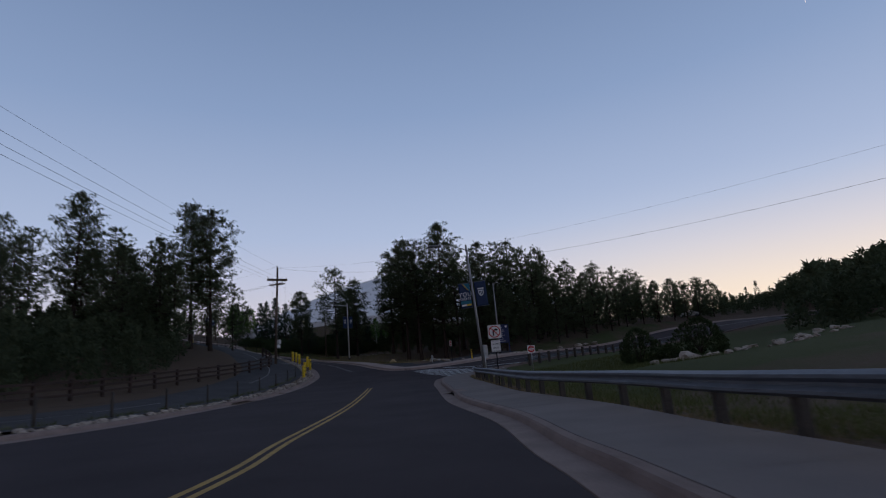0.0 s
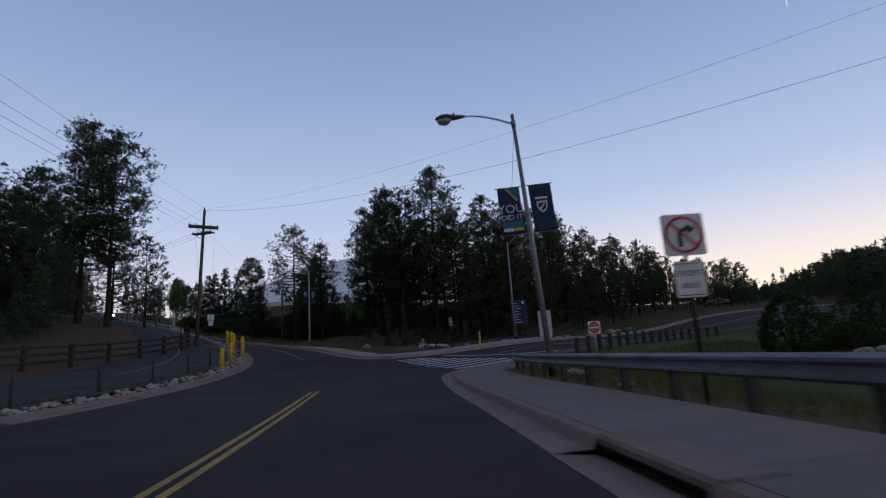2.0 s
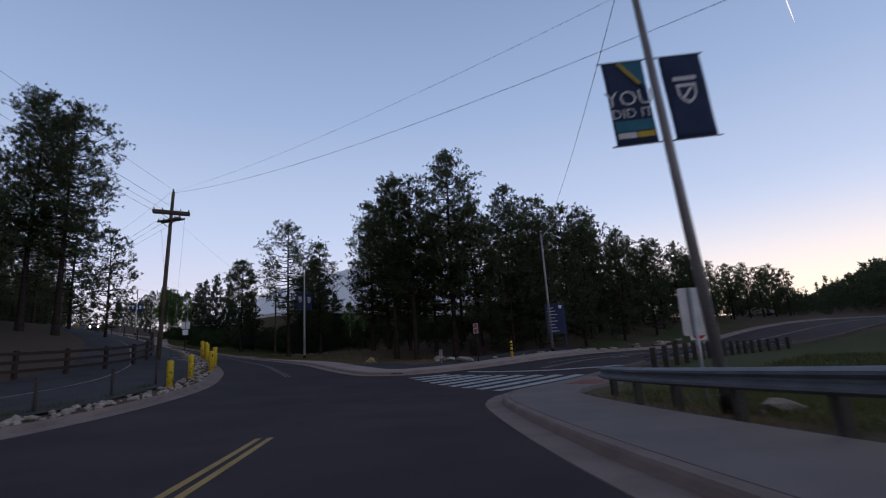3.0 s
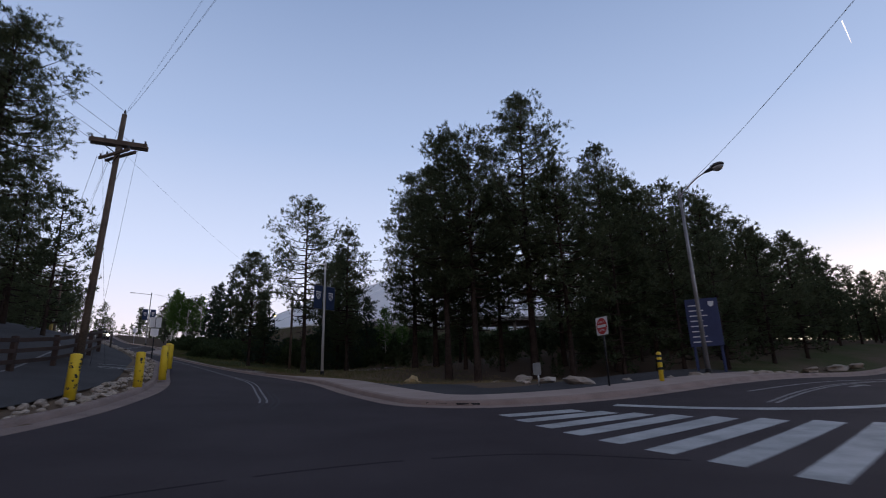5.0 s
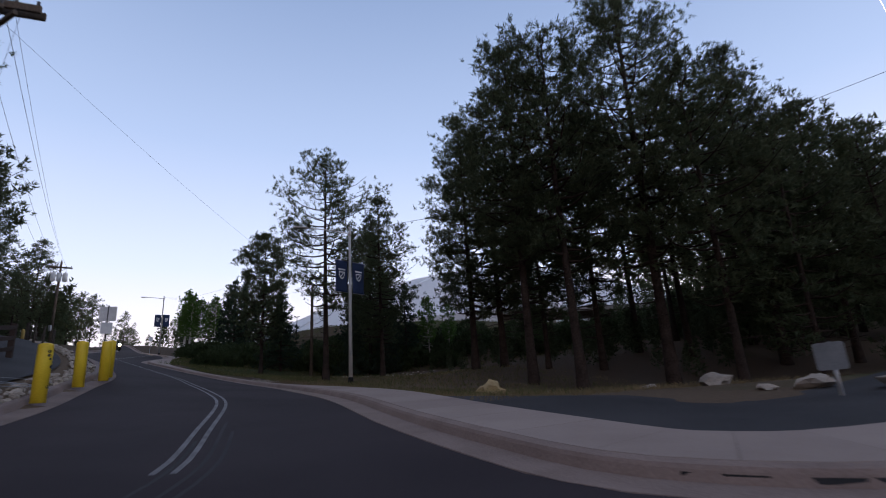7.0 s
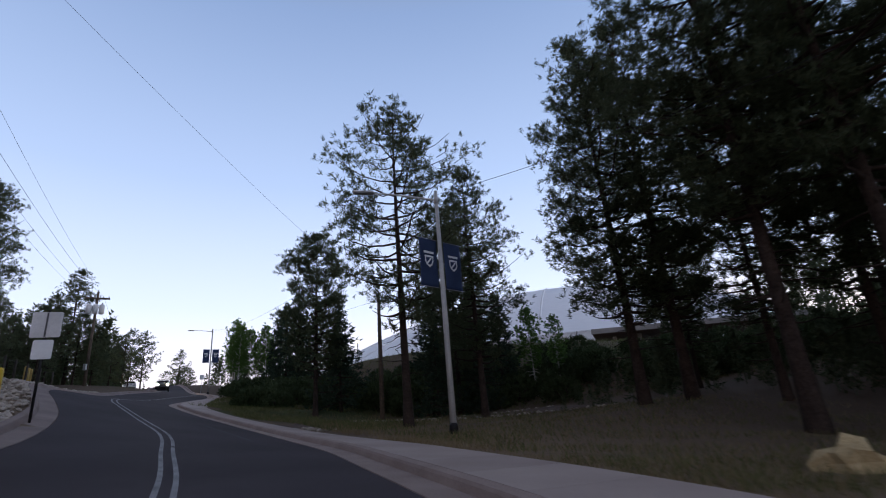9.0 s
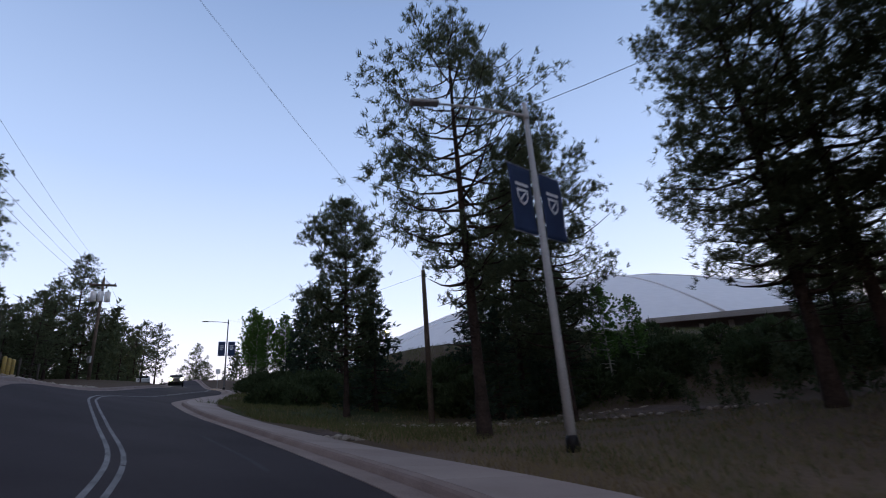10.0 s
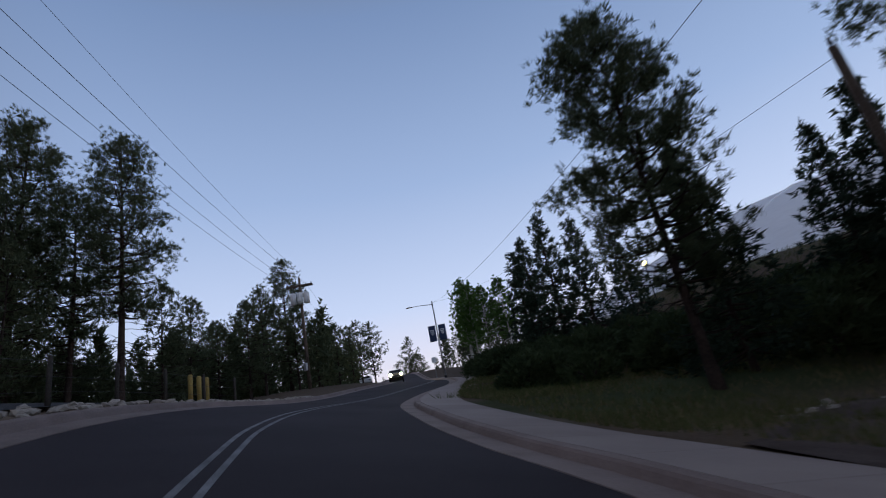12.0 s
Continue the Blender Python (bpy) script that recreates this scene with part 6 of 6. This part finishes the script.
# ---- shrubs, hedges and grass ----
def shrub_mesh(seed, r, h, n, blades=9, long=0.17, wide=0.03):
    rng = np.random.default_rng(seed)
    a, u = rng.uniform(0, 6.28, n), rng.uniform(0, 1, n) ** 0.6
    lump = 1 + 0.22 * np.sin(3 * a + seed) + 0.15 * np.sin(5 * a + 2 * seed)
    z = rng.uniform(0.02, 1, n)
    rad = r * lump * np.sqrt(np.maximum(0.03, 1 - np.abs(2 * z - 0.75) ** 2.4 * 0.6)) * (0.55 + 0.45 * u)
    p = np.column_stack([rad * np.cos(a), rad * np.sin(a), z * h * (1 - 0.25 * (rad / r) ** 2)])
    w = np.column_stack([np.cos(a), np.sin(a), 0.3 + z])
    v, f = tufts(rng, p, w, blades, long, wide)
    stems = []
    for i in range(9):
        b = rng.uniform(0, 6.28)
        stems.append((np.array([(0, 0, -0.1), (0.3 * r * math.cos(b), 0.3 * r * math.sin(b), 0.4 * h), (0.7 * r * math.cos(b), 0.7 * r * math.sin(b), 0.8 * h)]), np.array([0.05, 0.03, 0.01])))
    return merged_tubes(stems, BARK, "stemwork", 5), mesh_of("foliage", v, f, SHRUB)


SHRUBS = [shrub_mesh(3, 1.6, 2.9, 900), shrub_mesh(4, 2.1, 3.0, 1100), shrub_mesh(5, 1.2, 1.3, 420), shrub_mesh(6, 1.2, 1.3, 230, 6, 0.28, 0.05)]


def shrub(i, x, y, size, turn, label="dense dark green shrub on the grass bank", group=""):
    ob = thing("shrub", label, "shrub", pose(x, y, height(x, y), 0, 0, turn) @ Matrix.Scale(size, 4), group)
    stems, leaves = SHRUBS[i]
    tagged(part("stemwork", stems, ob), kind="stuff")
    part("foliage", leaves, ob)


shrub(0, 15.2, 39.0, 0.94, 0, "tall rounded shrub on the grass bank")
shrub(1, 20.6, 40.4, 0.98, 80, "broad rounded shrub beside a boulder")
shrub(2, 17.2, 38.2, 0.9, 120)
rr = random.Random(12)
for i in range(135):
    x, y = rr.uniform(-34, 8), rr.uniform(87, 97)
    shrub(3, x, y, rr.uniform(0.75, 1.25), rr.uniform(0, 360), "low dark hedge shrub on the slope", "hedge shrubs on the slope")
for i in range(26):
    s = rr.uniform(0, 1)
    shrub(3, -44 + 12 * s + rr.uniform(-1, 1), 101 - 7 * s + rr.uniform(-1.5, 1.5), rr.uniform(0.7, 1.1), rr.uniform(0, 360), "low dark hedge shrub behind the verge", "hedge shrubs by the verge")


def grass_field(name, label, spots, seed, material, long=0.22, wide=0.012):
    rng = np.random.default_rng(seed)
    p = np.array([(x, y, 0.0) for x, y in spots])
    p[:, 2] = terrain(p[:, 0], p[:, 1]) - 0.02
    n = len(p)
    a = rng.uniform(0, 6.28, n)
    h = long * rng.uniform(0.5, 1.4, n)
    lean = rng.normal(0, 0.45, (n, 2)) * h[:, None]
    dx, dy = np.cos(a) * wide, np.sin(a) * wide
    v = np.empty((n, 3, 3))
    v[:, 0] = p + np.column_stack([dx, dy, np.zeros(n)])
    v[:, 1] = p - np.column_stack([dx, dy, np.zeros(n)])
    v[:, 2] = p + np.column_stack([lean, h])
    return tagged(new(name, mesh_of(name, v.reshape(-1, 3), np.arange(3 * n).reshape(-1, 3), material)), label, "grass", kind="stuff")


rng = np.random.default_rng(77)


def beside(line, s0, s1, lo, hi, n):
    s, o = rng.uniform(s0, s1, n), lo + (hi - lo) * rng.uniform(0, 1, n) ** 1.3
    keep = np.sin(s * 0.9) + np.sin(s * 2.3 + o * 2) + rng.normal(0, 0.8, n) > -0.6
    return np.array([line.at(a, b) for a, b in zip(s[keep], o[keep])])


grass_field("bank_grass", "rough green grass on the bank behind the guardrail", beside(EAST, EAST.near(3.3, -6), EAST.near(-0.8, 38), 3.5, 9.5, 24000), 1, GRASS, 0.22, 0.012)
grass_field("dry_bank_grass", "dry brown grass and litter under the guardrail", beside(EAST, EAST.near(3.3, -6), EAST.near(-0.8, 38), 2.75, 5.0, 9000), 11, DRY_GRASS, 0.12, 0.011)
grass_field("corner_grass", "green grass between guardrail and side road", np.array([(x, y) for x, y in zip(rng.uniform(4.5, 19, 16000), rng.uniform(32, 52, 16000)) if (y - 40.0) < (x - 2.5) * 1.0 - 2.5]), 2, GRASS, 0.24, 0.016)
NV = (NORTH.near(-9.8, 57), NORTH.near(-48, 104))
grass_field("verge_grass", "green verge grass along the pavement", beside(NORTH, NORTH.near(-22, 72), NV[1], 2.2, 6.5, 26000), 3, GRASS, 0.16, 0.012)
grass_field("dry_verge_grass", "dry yellowish grass and needles on the verge", beside(NORTH, NV[0], NV[1], 2.2, 10.0, 22000), 4, DRY_GRASS, 0.13, 0.011)
grass_field("near_verge_grass", "thin olive grass on the verge before the pines", beside(NORTH, NV[0], NORTH.near(-24, 74), 2.4, 14.0, 20000), 12, DRY_GRASS, 0.14, 0.010)
grass_field("olive_verge_grass", "patchy olive grass on the verge before the pines", beside(NORTH, NORTH.near(-11, 59), NORTH.near(-26, 76), 3.4, 13.0, 16000), 13, GRASS, 0.17, 0.011)
grass_field("weeds", "weeds growing along the wire fence", beside(WEST, WEST.near(-9.2, 2), WEST.near(-12.5, 47), -2.1, -2.5, 3000), 5, GRASS, 0.2, 0.012)
grass_field("slope_grass", "dark rough grass on the slope below the dome", np.column_stack([rng.uniform(-36, 12, 26000), rng.uniform(86, 106, 26000)]), 6, GRASS, 0.24, 0.016)


# ---- vehicles ----
def car(x, y, yaw, paint, label, lit=False):
    ob = thing("car", label, "car", pose(x, y, height(x, y) - 0.05, 0, 0, yaw))
    side = [(-2.15, 0.35), (-2.2, 0.65), (-2.05, 0.86), (-1.15, 0.98), (-0.45, 1.42), (0.75, 1.45), (1.6, 1.02), (2.15, 0.92), (2.2, 0.5), (2.1, 0.32)]
    n = len(side)
    v = [(w * (0.82 if z > 1.1 else 1.0), px, z) for w in (-0.86, 0.86) for px, z in side]
    f = [tuple(range(n))[::-1], tuple(range(n, 2 * n))] + [(i, (i + 1) % n, (i + 1) % n + n, i + n) for i in range(n)]
    body = part("body", mesh_of("body", v, f, paint), ob)
    part("windscreen", mesh_of("windscreen", [(-0.66, -1.10, 1.03), (0.66, -1.10, 1.03), (0.58, -0.52, 1.40), (-0.58, -0.52, 1.40)], [(0, 1, 2, 3)], CAR_GLASS), body, "dark windscreen")
    for w in (-1, 1):
        part("side_window", mesh_of("side_window", [(w * 0.80, -0.85, 1.06), (w * 0.80, 1.3, 1.06), (w * 0.73, 0.72, 1.38), (w * 0.73, -0.4, 1.38)], [(0, 1, 2, 3)], CAR_GLASS), body, "dark side window")
        part("headlight", tube([(w * 0.62, -2.14, 0.66), (w * 0.62, -2.23, 0.66)], [0.14, 0.13], HEADLIGHT if lit else LENS, 10, "headlight"), body, "lit headlight" if lit else "unlit headlight")
        for py in (-1.35, 1.35):
            wheel = part("wheel", tube([(w * 0.68, py, 0.33), (w * 0.87, py, 0.33)], 0.33, RUBBER, 16, "wheel"), ob)
            part("rim", tube([(w * 0.86, py, 0.33), (w * 0.885, py, 0.33)], 0.2, STEEL, 12, "rim"), wheel, "steel rim")
    return ob


car(-67.6, 118.6, 42, CAR_DARK, "oncoming dark car with both headlights lit", True)
car(50, 112, 60, CAR_WHITE, "white saloon car parked beyond the side road")
car(-80.5, 126.0, 44, CAR_WHITE, "pale car parked at the far kerb")


# ---- small lights and the sky ----
ob = thing("porch_lamp", "small lit amber lamp among the spruces", "lamp", facing(-31.5, 102.5, 0))
part("post", tube([(0, 0, 0), (0, 0, 2.4)], 0.04, IRON, 6, "post"), ob)
part("globe", tube([(0, 0, 2.4), (0, 0, 2.45), (0, 0, 2.6), (0, 0, 2.65)], [0.05, 0.13, 0.13, 0.05], AMBER, 8, "globe"), ob, "lit amber globe")
# contrail, its sunlit look given by a glowing material
tagged(new("contrail", tube([(1840, 2411, 1746), (1863, 2430, 1694), (1886, 2450, 1641)], [3.2, 2.6, 0.8], CONTRAIL, 5, "contrail")), "short bright contrail of an aircraft high in the sky", "contrail")
